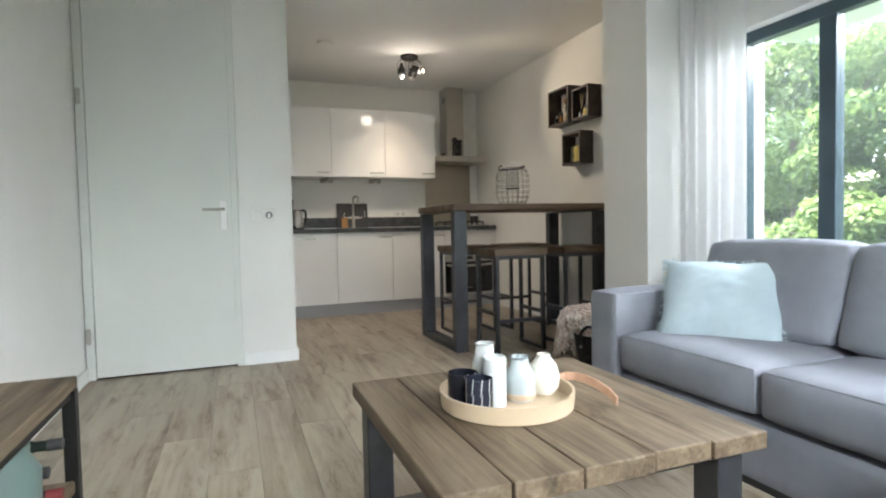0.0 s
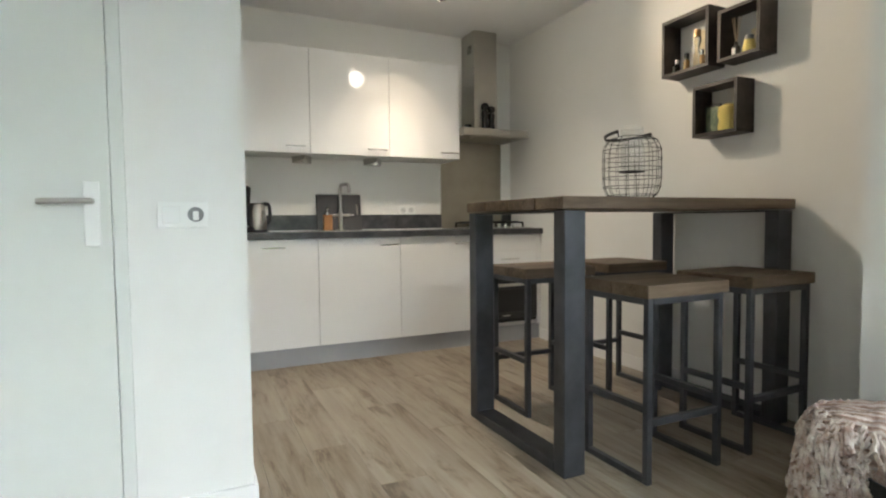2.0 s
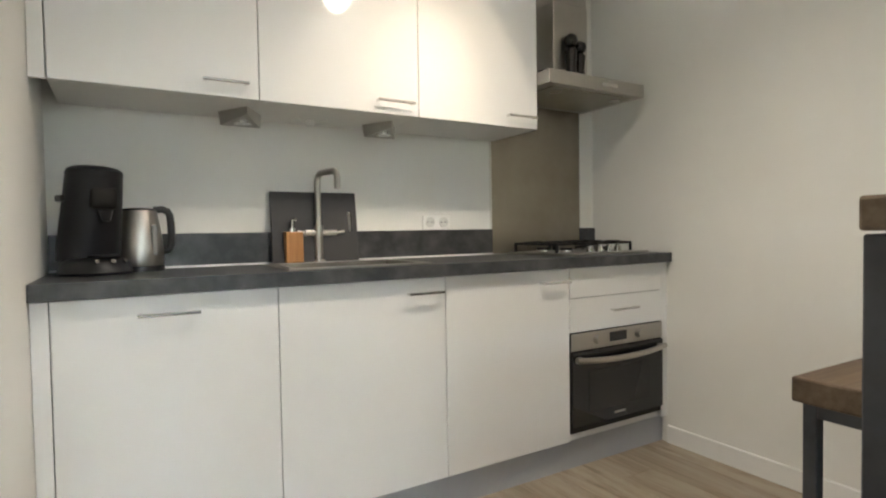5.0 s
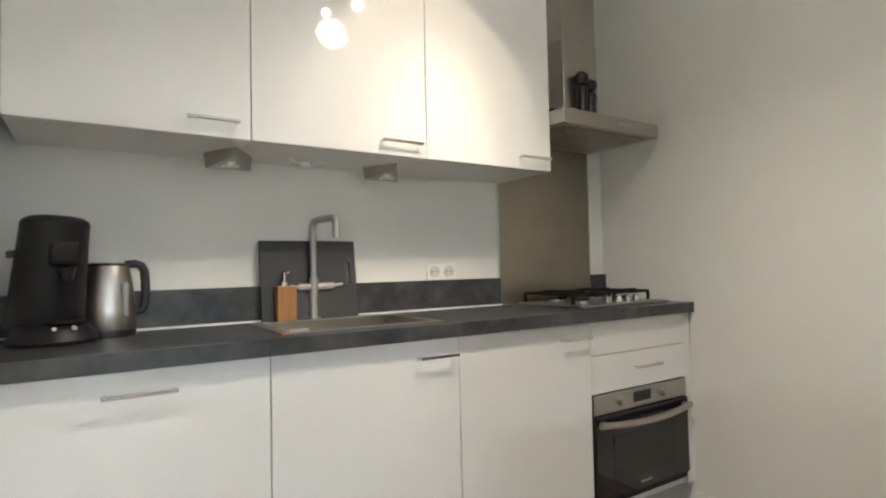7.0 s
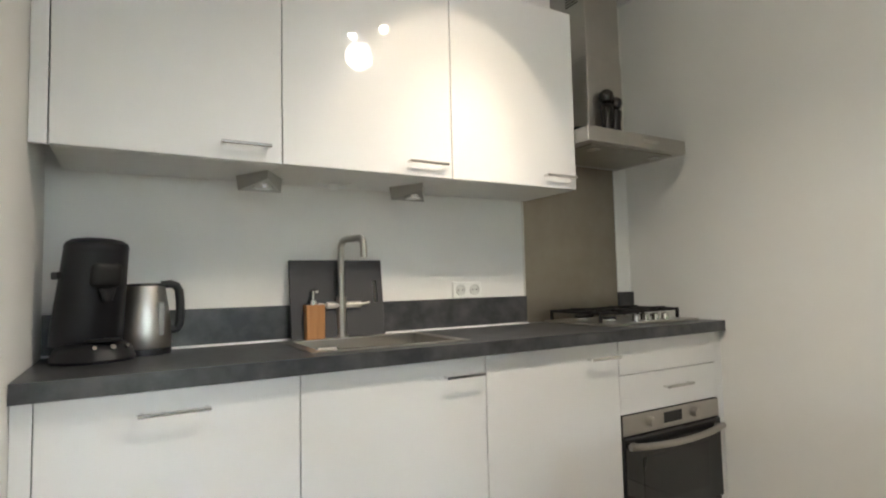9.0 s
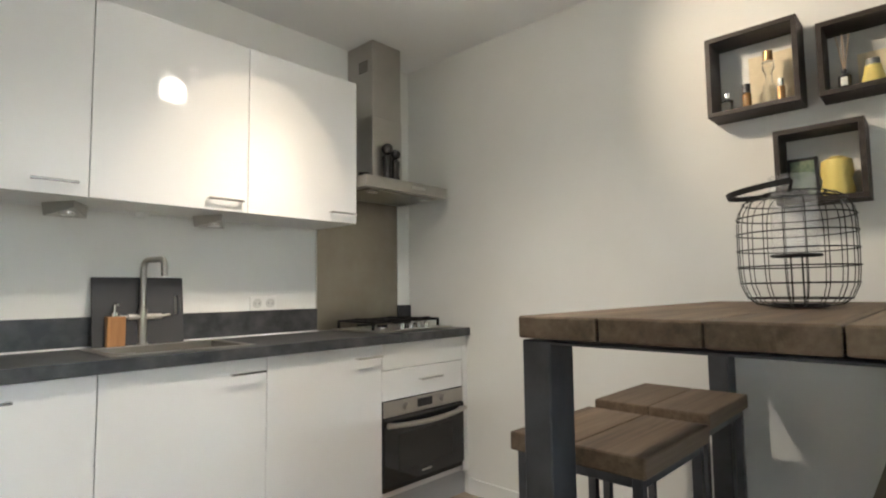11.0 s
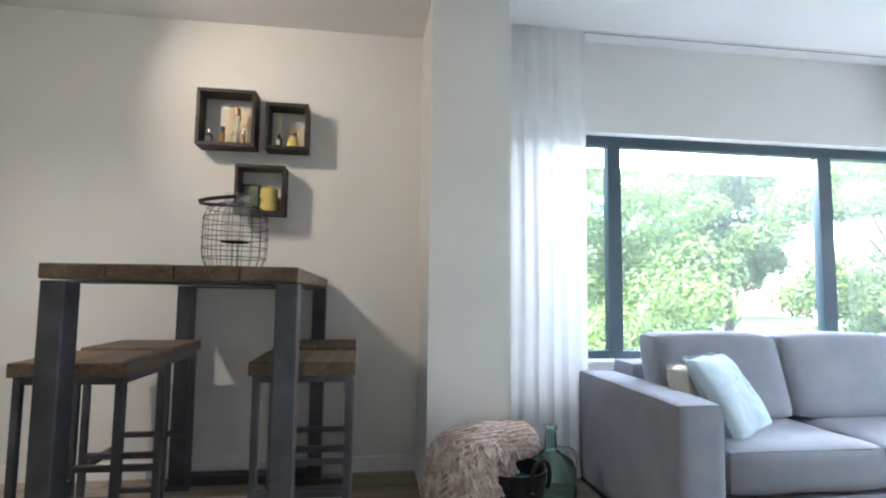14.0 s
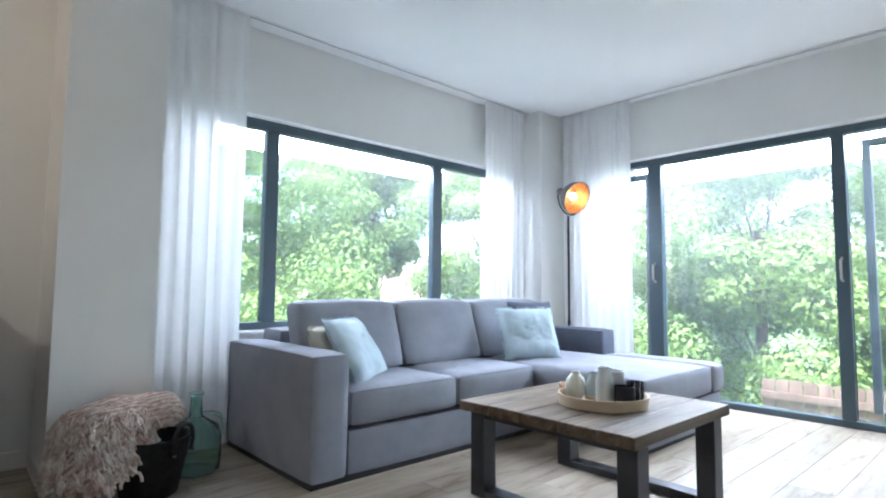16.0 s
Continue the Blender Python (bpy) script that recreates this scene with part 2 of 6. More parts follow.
def lathe(bm, profile, n=28, at=(0, 0, 0), m=None):
    """Turns (r, z) pairs round the z axis."""
    rings = []
    base = m or Matrix.Translation(at)
    for r, z in profile:
        rings.append([bm.verts.new(base @ Vector((r * math.cos(2 * math.pi * k / n), r * math.sin(2 * math.pi * k / n), z))) for k in range(n)] if r > 1e-5 else [bm.verts.new(base @ Vector((0, 0, z)))])
    for p, q in zip(rings, rings[1:]):
        for k in range(n):
            vs = [p[k % len(p)], p[(k + 1) % len(p)], q[(k + 1) % len(q)], q[k % len(q)]]
            vs = list(dict.fromkeys(vs))
            if len(vs) > 2:
                bm.faces.new(vs)
    return bm


def tube(bm, points, r, n=8, closed=False):
    """A round wire through points."""
    pts = [Vector(p) for p in points]
    rings = []
    side = None
    for k, p in enumerate(pts):
        a = pts[k - 1] if k or closed else p
        b = pts[(k + 1) % len(pts)] if k + 1 < len(pts) or closed else p
        t = (b - a).normalized()
        if side is None:
            side = t.orthogonal().normalized()
        side = (side - t * side.dot(t)).normalized()
        up = t.cross(side)
        rings.append([bm.verts.new(p + r * (math.cos(2 * math.pi * j / n) * side + math.sin(2 * math.pi * j / n) * up)) for j in range(n)])
    pairs = list(zip(rings, rings[1:])) + ([(rings[-1], rings[0])] if closed else [])
    for p, q in pairs:
        for j in range(n):
            bm.faces.new([p[j], p[(j + 1) % n], q[(j + 1) % n], q[j]])
    if not closed:
        bm.faces.new(rings[0][::-1]), bm.faces.new(rings[-1])
    return bm


def tubem(points, r, n=8, closed=False):
    return tube(bmesh.new(), points, r, n, closed)


def mesh_of(name, bm, material, smooth=False):
    me = bpy.data.meshes.new(name)
    bmesh.ops.recalc_face_normals(bm, faces=bm.faces)
    bm.to_mesh(me)
    bm.free()
    me.materials.append(material)
    if smooth:
        for p in me.polygons:
            p.use_smooth = True
        me.set_sharp_from_angle(angle=radians(38))
    return me


def part(name, bm, material, parent=None, label="", smooth=False):
    ob = new(name, mesh_of(name, bm, material, smooth))
    ob.parent = parent
    return tagged(ob, label)


def thing(name, at, label, category, group="", rz=0.0):
    ob = new(name)
    ob.empty_display_size = 0.1
    ob.matrix_world = pose(*at, 0, 0, rz)
    return tagged(ob, label, category, group)


def setting(name, bm, material, label="", smooth=False):
    ob = new(name, mesh_of(name, bm, material, smooth))
    return tagged(ob, label, name.split("_")[0], "", "structure")


def puff(bm, x0, y0, z0, x1, y1, z1, r=0.05, swell=0.02, cuts=8):
    """A stuffed cushion: a rounded box whose faces swell a little."""
    before = set(bm.verts)
    bmesh.ops.create_cube(bm, size=2.0)
    vs = [v for v in bm.verts if v not in before]
    es = list({e for v in vs for e in v.link_edges})
    bmesh.ops.subdivide_edges(bm, edges=es, cuts=cuts, use_grid_fill=True)
    vs = [v for v in bm.verts if v not in before]
    c = Vector(((x0 + x1) / 2, (y0 + y1) / 2, (z0 + z1) / 2))
    h = Vector(((x1 - x0) / 2, (y1 - y0) / 2, (z1 - z0) / 2))
    for v in vs:
        p = Vector((v.co.x * h.x, v.co.y * h.y, v.co.z * h.z))
        inner = Vector([max(-(h[k] - r), min(h[k] - r, p[k])) for k in range(3)])
        d = p - inner
        if d.length > 1e-6:
            p = inner + d.normalized() * r
        u = v.co
        bulge = [(1 - u.y**2) * (1 - u.z**2), (1 - u.x**2) * (1 - u.z**2), (1 - u.x**2) * (1 - u.y**2)]
        for k in range(3):
            p[k] += (1 if u[k] > 0 else -1) * abs(u[k]) ** 3 * bulge[k] * swell
        p += 0.003 * Vector((noise.noise((c + p) * 5), noise.noise((c + p) * 5 + Vector((9, 0, 0))), noise.noise((c + p) * 5 + Vector((0, 9, 0)))))
        v.co = c + p
    return bm


def ring(bm, o, i, z0, z1, flip=False):
    """A flat plate with a rectangular hole. o and i: x0, y0, x1, y1. flip: it stands on its y side."""
    def loop(r, z):
        pts = [(r[0], r[1], z), (r[2], r[1], z), (r[2], r[3], z), (r[0], r[3], z)]
        return [bm.verts.new((x, z_, y) if flip else (x, y, z_)) for x, y, z_ in pts]
    a, b, c, d = loop(o, z0), loop(i, z0), loop(o, z1), loop(i, z1)
    for p, q in ((a, b), (b, d), (d, c), (c, a)):
        for k in range(4):
            bm.faces.new([p[k], p[(k + 1) % 4], q[(k + 1) % 4], q[k]])
    return bm


# ---- shell ----
def wall_box(name, *a):
    return setting(name, boxm(*a), M_WALL, "off-white painted plaster wall")


T = 0.30
FLOOR_Z = -0.012
floor = setting("floor", boxm(WEST - T, SOUTH - 0.25, -0.2, NICHE_E + T, NICHE_N + T, FLOOR_Z), mat("floor_joint", (0.10, 0.075, 0.05), 0.8), "light oak laminate plank floor")
ceiling = setting("ceiling", boxm(WEST - T, SOUTH - 0.25, CEIL, NICHE_E + T, NICHE_N + T, CEIL + 0.25), M_CEIL, "smooth white painted ceiling")
wall_box("wall_west", WEST - T, SOUTH, FLOOR_Z, WEST, DOORWALL + T, CEIL)
wall_box("wall_niche_west", NICHE_W - 0.12, DOORWALL + 0.12, FLOOR_Z, NICHE_W, NICHE_N, CEIL)
wall_box("wall_niche_north", NICHE_W - 0.12, NICHE_N, FLOOR_Z, NICHE_E + T, NICHE_N + T, CEIL)
wall_box("wall_niche_east", NICHE_E, PILLAR_N, FLOOR_Z, NICHE_E + T, NICHE_N, CEIL)
# the wall with the tall inner door
DOOR_L, DOOR_R, DOOR_H = 0.385, 1.215, 2.505
wall_box("wall_door_side", DOOR_R + 0.04, DOORWALL, FLOOR_Z, NICHE_W, DOORWALL + 0.12, CEIL)
wall_box("wall_behind_door", WEST, DOORWALL + 0.14, FLOOR_Z, NICHE_W - 0.12, DOORWALL + 0.3, CEIL)

# east wall with the window
WIN_N, WIN_S, WIN_B, WIN_T = 5.00, 2.225, 0.612, 2.013
E2 = EAST + 0.30
wall_box("wall_east_pier", PIER_W, PIER_S, FLOOR_Z, NICHE_E + T, PILLAR_N, CEIL)
wall_box("wall_east_north", EAST, WIN_N, FLOOR_Z, E2, PIER_S, CEIL)
wall_box("wall_east_below", EAST, WIN_S, FLOOR_Z, E2, WIN_N, WIN_B)
wall_box("wall_east_above", EAST, WIN_S, WIN_T, E2, WIN_N, CEIL)
wall_box("wall_east_south", EAST, SOUTH, FLOOR_Z, E2, WIN_S, CEIL)
wall_box("wall_corner_column", 3.72, SOUTH, FLOOR_Z, EAST, 2.0, CEIL)

# south wall with the sliding door
SD_L, SD_R, SD_T = 0.80, 3.45, 2.06
S2 = SOUTH - 0.25
wall_box("wall_south_east", SD_R, S2, FLOOR_Z, E2, SOUTH, CEIL)
wall_box("wall_south_west", WEST - T, S2, FLOOR_Z, SD_L, SOUTH, CEIL)
wall_box("wall_south_above", SD_L, S2, SD_T, SD_R, SOUTH, CEIL)


def baseboard(x0, y0, x1, y1, h=0.085):
    tagged(setting("baseboard", boxm(x0, y0, FLOOR_Z, x1, y1, h, bevel=0.003), M_TRIM, "white painted baseboard"), category="baseboard")


BT = 0.014
baseboard(DOOR_R + 0.045, DOORWALL - BT, NICHE_W + BT, DOORWALL)
baseboard(NICHE_W, DOORWALL, NICHE_W + BT, 8.34)
baseboard(NICHE_E - BT, PILLAR_N, NICHE_E, 8.34)
baseboard(PIER_W, PILLAR_N, NICHE_E - BT, PILLAR_N + BT)
baseboard(PIER_W - BT, PIER_S - BT, PIER_W, PILLAR_N + BT)
baseboard(PIER_W, PIER_S - BT, EAST - BT, PIER_S)
baseboard(EAST - BT, 2.0, EAST, PIER_S - BT)
baseboard(WEST, SOUTH + 0.02, WEST + BT, DOORWALL)

# ---- windows ----
def window_east():
    y0, y1, z0, z1 = WIN_S, WIN_N, WIN_B, WIN_T
    x0, x1 = EAST + 0.07, EAST + 0.14
    w = thing("window_1", (x0, (y0 + y1) / 2, z0), "wide anthracite framed window with three panes", "window")
    w["kind"] = "structure"
    c = Vector((x0, (y0 + y1) / 2, z0))

    def b(name, ya, za, yb, zb, d=0.0, m=M_FRAME, label=""):
        part(name, boxm(0 + d, ya - c.y, za - z0, x1 - x0 - d, yb - c.y, zb - z0, bevel=0.004), m, w, label)
    f = 0.067
    b("window_frame", y0, z1 - f, y1, z1, label="anthracite top rail")
    b("window_frame", y0, z0, y1, z0 + f)
    b("window_frame", y0, z0 + f, y0 + f, z1 - f)
    b("window_frame", y1 - f, z0 + f, y1, z1 - f)
    b("mullion", 4.425, z0 + f, 4.514, z1 - f)
    b("mullion", 2.94, z0 + f, 3.04, z1 - f)
    for ya, yb in ((y0 + f, 2.94), (3.04, 4.425), (4.514, y1 - f)):
        p = part("pane", boxm(0.03, ya - c.y, f, 0.036, yb - c.y, z1 - z0 - f), M_GLASS, w, "clear glass pane")
        p.visible_shadow = False


window_east()
setting("window_sill", boxm(EAST - 0.03, WIN_S + 0.01, WIN_B, EAST + 0.07, WIN_N - 0.01, WIN_B + 0.02, bevel=0.004), M_TRIM, "white window sill board")


def door_south():
    z1 = SD_T
    y0, y1 = SOUTH - 0.17, SOUTH - 0.09
    w = thing("door_2", ((SD_L + SD_R) / 2, y0, 0), "anthracite framed sliding glass patio door, closed", "sliding door")
    w["kind"] = "structure"
    c = Vector(((SD_L + SD_R) / 2, y0, 0))

    def b(name, xa, za, xb, zb, ya=0.0, yb=y1 - y0, m=M_FRAME, label=""):
        return part(name, boxm(xa - c.x, ya, za, xb - c.x, yb, zb, bevel=0.004), m, w, label)
    b("door_frame", SD_L, z1 - 0.06, SD_R, z1)
    b("door_frame", SD_L, FLOOR_Z, SD_R, 0.045)
    b("door_frame", SD_R - 0.06, 0.045, SD_R, z1 - 0.06)
    b("door_frame", SD_L, 0.045, SD_L + 0.06, z1 - 0.06)
    b("mullion", 2.81, 0.045, 2.93, z1 - 0.06)
    b("mullion", 1.50, 0.045, 1.58, z1 - 0.06)
    b("leaf_stile", 1.37, 0.10, 1.42, z1 - 0.10, -0.05, -0.005)
    b("leaf_stile", 2.95, 0.10, 3.00, z1 - 0.10, -0.05, -0.005)
    for xa, xb in ((SD_L + 0.06, 1.37), (3.00, SD_R - 0.06)):
        b("leaf_rail", xa, z1 - 0.155, xb, z1 - 0.10, -0.05, -0.005)
        b("leaf_rail", xa, 0.05, xb, 0.11, -0.05, -0.005)
    for xa, xb in ((SD_L + 0.06, 1.50), (1.58, 2.81), (2.93, SD_R - 0.06)):
        p = b("pane", xa, 0.045, xb, z1 - 0.06, 0.03, 0.036, M_GLASS, "clear glass pane")
        p.visible_shadow = False
    for x in (1.54, 2.87):
        h = part("handle", tubem([(x - c.x, 0.08, 0.98), (x - c.x, 0.125, 1.0), (x - c.x, 0.125, 1.12), (x - c.x, 0.08, 1.14)], 0.008), M_STEEL, w, "slim metal pull handle", True)


door_south()


def inner_door():
    d = thing("door_1", (DOOR_L, DOORWALL, 0), "pale grey-green painted flush door, closed", "door")
    d["kind"] = "structure"
    leaf = part("door_leaf", boxm(0.004, -0.006, 0.012, DOOR_R - DOOR_L - 0.001, 0.036, DOOR_H - 0.004, bevel=0.002), M_DOOR, d)
    part("door_frame", boxm(WEST - DOOR_L + 0.005, -0.008, 0, -0.001, 0.10, DOOR_H + 0.040, bevel=0.002), M_DOOR, d)
    part("door_frame", boxm(DOOR_R - DOOR_L + 0.001, -0.008, 0, DOOR_R - DOOR_L + 0.039, 0.10, DOOR_H + 0.040, bevel=0.002), M_DOOR, d)
    part("door_frame", boxm(0, -0.008, DOOR_H, DOOR_R - DOOR_L, 0.10, DOOR_H + 0.039, bevel=0.002), M_DOOR, d)
    for z in (0.28, 1.77):
        bm = boxm(-0.046, -0.016, z - 0.045, -0.018, -0.008, z + 0.045, bevel=0.001)
        cyl(bm, (-0.032, -0.016, z - 0.05), (-0.032, -0.016, z + 0.05), 0.007, n=10)
        part("hinge", bm, M_STEEL, leaf, "small steel hinge")
    hx = 1.163 - DOOR_L
    part("handle_plate", boxm(hx - 0.022, -0.014, 0.93, hx + 0.022, -0.004, 1.13, bevel=0.003), M_TRIM, leaf, "white rectangular door plate")
    bm = tubem([(hx, -0.01, 1.07), (hx, -0.045, 1.07), (hx - 0.015, -0.058, 1.07), (hx - 0.13, -0.058, 1.068)], 0.009, 10)
    part("door_handle", bm, M_STEEL, leaf, "brushed steel lever handle", True)


inner_door()


# Grey that paints the shade of a socket recess onto a flat disc.
M_SOCKETSHADE = mat("socket_shade", (0.20, 0.205, 0.20), 0.5)


def wall_socket():
    s = thing("switch_and_socket", (1.34, DOORWALL, 0.985), "white light switch and socket plate on the wall", "wall switch")
    plate = part("plate", boxm(0, -0.009, 0, 0.15, 0, 0.085, bevel=0.002), M_SWITCH, s)
    part("rocker", boxm(0.012, -0.014, 0.014, 0.066, -0.008, 0.071, bevel=0.003), M_SWITCH, plate)
    bm = bmesh.new()
    at = Matrix.Translation((0.112, -0.010, 0.043)) @ Matrix.Rotation(radians(90), 4, "X")
    lathe(bm, [(0.027, 0.0), (0.027, 0.004), (0.0245, 0.004), (0.0245, 0.0012)], m=at)
    part("socket_ring", bm, M_SWITCH, plate, "round socket rim", True)
    part("socket", lathe(bmesh.new(), [(0.0245, 0.001), (0, 0.001)], m=at), M_SOCKETSHADE, s, "flat socket face, recess shade in its grey")
    part("insert", boxm(0.103, -0.0145, 0.024, 0.121, -0.0112, 0.054, bevel=0.003), M_SWITCH, s, "white plug insert")


wall_socket()


# ---- curtains ----
def curtain(name, a, b, z0, z1, fold, depth, label, seed):
    """A pleated hanging cloth from a to b."""
    a, b = Vector(a), Vector(b)
    d = b - a
    side = Vector((-d.y, d.x)).normalized()
    n = int(d.length / fold * 8)
    rows = 14
    bm = bmesh.new()
    grid = []
    for j in range(rows + 1):
        h = j / rows
        amp = depth * (0.55 + 0.45 * (1 - h))
        line = []
        for i in range(n + 1):
            u = i / n
            ph = u * d.length / fold * 2 * math.pi
            w = math.sin(ph + 2.2 * noise.noise(Vector((u * 5, h * 1.2, seed)))) * (0.55 + 0.6 * noise.noise(Vector((u * 6, seed, h * 0.8))))
            w += 0.5 * noise.noise(Vector((u * 3, h * 2.0, seed + 4)))
            p = a + d * (u + 0.006 * math.sin(2 * ph)) + side * amp * w
            line.append(bm.verts.new((p.x, p.y, z0 + (z1 - z0) * h)))
        grid.append(line)
    for r, s in zip(grid, grid[1:]):
        for i in range(n):
            bm.faces.new([r[i], r[i + 1], s[i + 1], s[i]])
    heading = [tuple(v.co + Vector((side.x, side.y, 0)) * 0.003) for v in grid[-1]]
    c = thing(name, (a.x, a.y, z0), label, "curtain")
    for v in bm.verts:
        v.co -= Vector((a.x, a.y, z0))
    part("cloth", bm, M_SHEER, c, "", True)
    tape = bmesh.new()
    top = [Vector(v_co) for v_co in heading]
    lo = [tape.verts.new((p.x - a.x, p.y - a.y, z1 - z0 - 0.055)) for p in top]
    hi = [tape.verts.new((p.x - a.x, p.y - a.y, z1 - z0)) for p in top]
    for i in range(n):
        tape.faces.new([lo[i], lo[i + 1], hi[i + 1], hi[i]])
    part("heading_tape", tape, M_SHEER, c, "doubled heading tape at the ceiling", True)


curtain("curtain", (3.83, 5.22), (3.83, 4.75), 0.015, CEIL - 0.012, 0.085, 0.020, "white sheer floor-length curtain beside the wide window", 1.0)
curtain("curtain", (3.86, 2.60), (3.86, 2.08), 0.015, CEIL - 0.012, 0.085, 0.020, "white sheer curtain gathered between sofa and room corner", 2.0)
curtain("curtain", (3.67, 1.72), (2.98, 1.72), 0.015, CEIL - 0.012, 0.085, 0.020, "white sheer curtain beside the sliding glass door", 3.0)


def curtain_rail(at, w, d):
    c = thing("curtain_rail", at, "slim white curtain track screwed to the ceiling", "curtain rail", "tracks along the windows")
    x, y = w / 2, d / 2
    part("track", boxm(-x, -y, -0.009, x, y, -0.001, bevel=0.002), M_TRIM, c)
    if w > d:
        slot = boxm(-x + 0.01, -0.003, -0.0105, x - 0.01, 0.003, -0.0095)
    else:
        slot = boxm(-0.003, -y + 0.01, -0.0105, 0.003, y - 0.01, -0.0095)
    part("slot", slot, M_RUBBER, c, "dark running slot")
    for e in (-1, 1):
        q = (e * (x - 0.006), 0) if w > d else (0, e * (y - 0.006))
        part("end_stop", boxm(q[0] - 0.008, q[1] - 0.008, -0.014, q[0] + 0.008, q[1] + 0.008, -0.0108, bevel=0.001), M_TRIM, c)


curtain_rail((3.845, (5.24 + 2.04) / 2, CEIL), 0.022, 3.2)
curtain_rail(((3.70 + 0.50) / 2, 1.72, CEIL), 3.2, 0.022)


# ---- kitchen ----
UF, BF, WT, WTB, PL = 8.49, 8.345, 0.93, 0.885, 0.13
KX = [1.652, 2.235, 2.842, 3.457, 4.054]


def pull(parent, x0, x1, y, z, label="slim chrome bar handle"):
    bm = boxm(x0, y - 0.030, z - 0.005, x1, y - 0.022, z + 0.005, bevel=0.002)
    box(bm, x0 + 0.004, y - 0.022, z - 0.004, x0 + 0.014, y, z + 0.004)
    box(bm, x1 - 0.014, y - 0.022, z - 0.004, x1 - 0.004, y, z + 0.004)
    part("handle", bm, M_CHROME, parent, label)


def base_unit(k, label):
    x0, x1 = KX[k], KX[k + 1]
    u = thing("base_cabinet", (x0, BF, 0), label, "kitchen cabinet", "base cabinets in a row")
    w = x1 - x0
    part("carcass", boxm(0.001, 0.020, PL, w - 0.001, NICHE_N - BF - 0.002, WTB), M_CARC, u)
    return u, w


def kitchen_base():
    hx = ((1.85, 2.01), (2.68, 2.84 - 0.015), (3.29, 3.445))
    for k in range(3):
        u, w = base_unit(k, "glossy white base cabinet with a chrome bar handle")
        f = part("front", boxm(0.0015, 0, PL + 0.002, w - 0.0015, 0.019, WTB - 0.004, bevel=0.0015), M_GLOSS, u)
        pull(f, hx[k][0] - KX[k], hx[k][1] - KX[k], 0, 0.828)
    u, w = base_unit(3, "glossy white oven cabinet with a drawer above the oven")
    part("front", boxm(0.0015, 0, 0.752, w - 0.0015, 0.019, WTB - 0.004, bevel=0.0015), M_GLOSS, u)
    f = part("drawer_front", boxm(0.0015, 0, 0.602, w - 0.0015, 0.019, 0.749, bevel=0.0015), M_GLOSS, u)
    pull(f, 0.245, 0.41, 0, 0.685)
    x0 = KX[3]
    for a, b in ((NICHE_W + 0.002, KX[0] - 0.001), (KX[4] + 0.001, NICHE_E - 0.002)):
        f = thing("filler_panel", (a, BF, 0), "narrow glossy white filler panel beside the cabinets", "panel")
        part("panel", boxm(0, 0.002, PL, b - a, 0.02, WTB - 0.004), M_GLOSS, f)
    p = thing("plinth", (NICHE_W, BF, 0), "grey kitchen plinth under the base cabinets", "plinth")
    part("board", boxm(0.003, 0.03, 0, NICHE_E - NICHE_W - 0.003, 0.045, PL - 0.003), M_PLINTH, p)
    o = thing("oven", (x0, BF, 0.16), "built-in stainless steel oven with black glass door", "oven")
    part("body", boxm(0.006, 0.0, 0.004, w - 0.006, 0.018, 0.438), M_BLACKM, o)
    panel = part("control_panel", boxm(0.004, -0.006, 0.362, w - 0.004, -0.0005, 0.438, bevel=0.002), M_STEEL, o, "brushed steel control panel")
    part("display", boxm(0.235, -0.008, 0.382, 0.345, -0.0065, 0.424, bevel=0.001), M_OVENGLASS, panel, "small dark clock display")
    for dx in (0.15, 0.42):
        bm = cyl(bmesh.new(), (dx, -0.006, 0.402), (dx, -0.030, 0.402), 0.019, 0.017, 24)
        part("knob", bm, M_STEEL, panel, "round steel knob", True)
    door = part("door", boxm(0.004, -0.012, 0.03, w - 0.004, -0.0005, 0.357, bevel=0.003), M_OVENGLASS, o, "black glass oven door")
    part("window", boxm(0.10, -0.0135, 0.09, w - 0.10, -0.0125, 0.27), mat("oven_window", (0.022, 0.022, 0.022), 0.1), door)
    bm = tubem([(0.012 + (w - 0.024) * u, -0.030 - 0.10 * u * (1 - u), 0.328 - 0.03 * 4 * u * (1 - u) * 0.4) for u in np.linspace(0, 1, 17)], 0.013, 10)
    for dx in (0.03, w - 0.05):
        box(bm, dx, -0.036, 0.324, dx + 0.02, -0.012, 0.337)
    part("handle", bm, M_STEEL, door, "wide steel bar handle")
    part("badge", boxm(w / 2 - 0.04, -0.0135, 0.055, w / 2 + 0.03, -0.0125, 0.064), M_STEEL, door, "small illegible maker's mark")


kitchen_base()


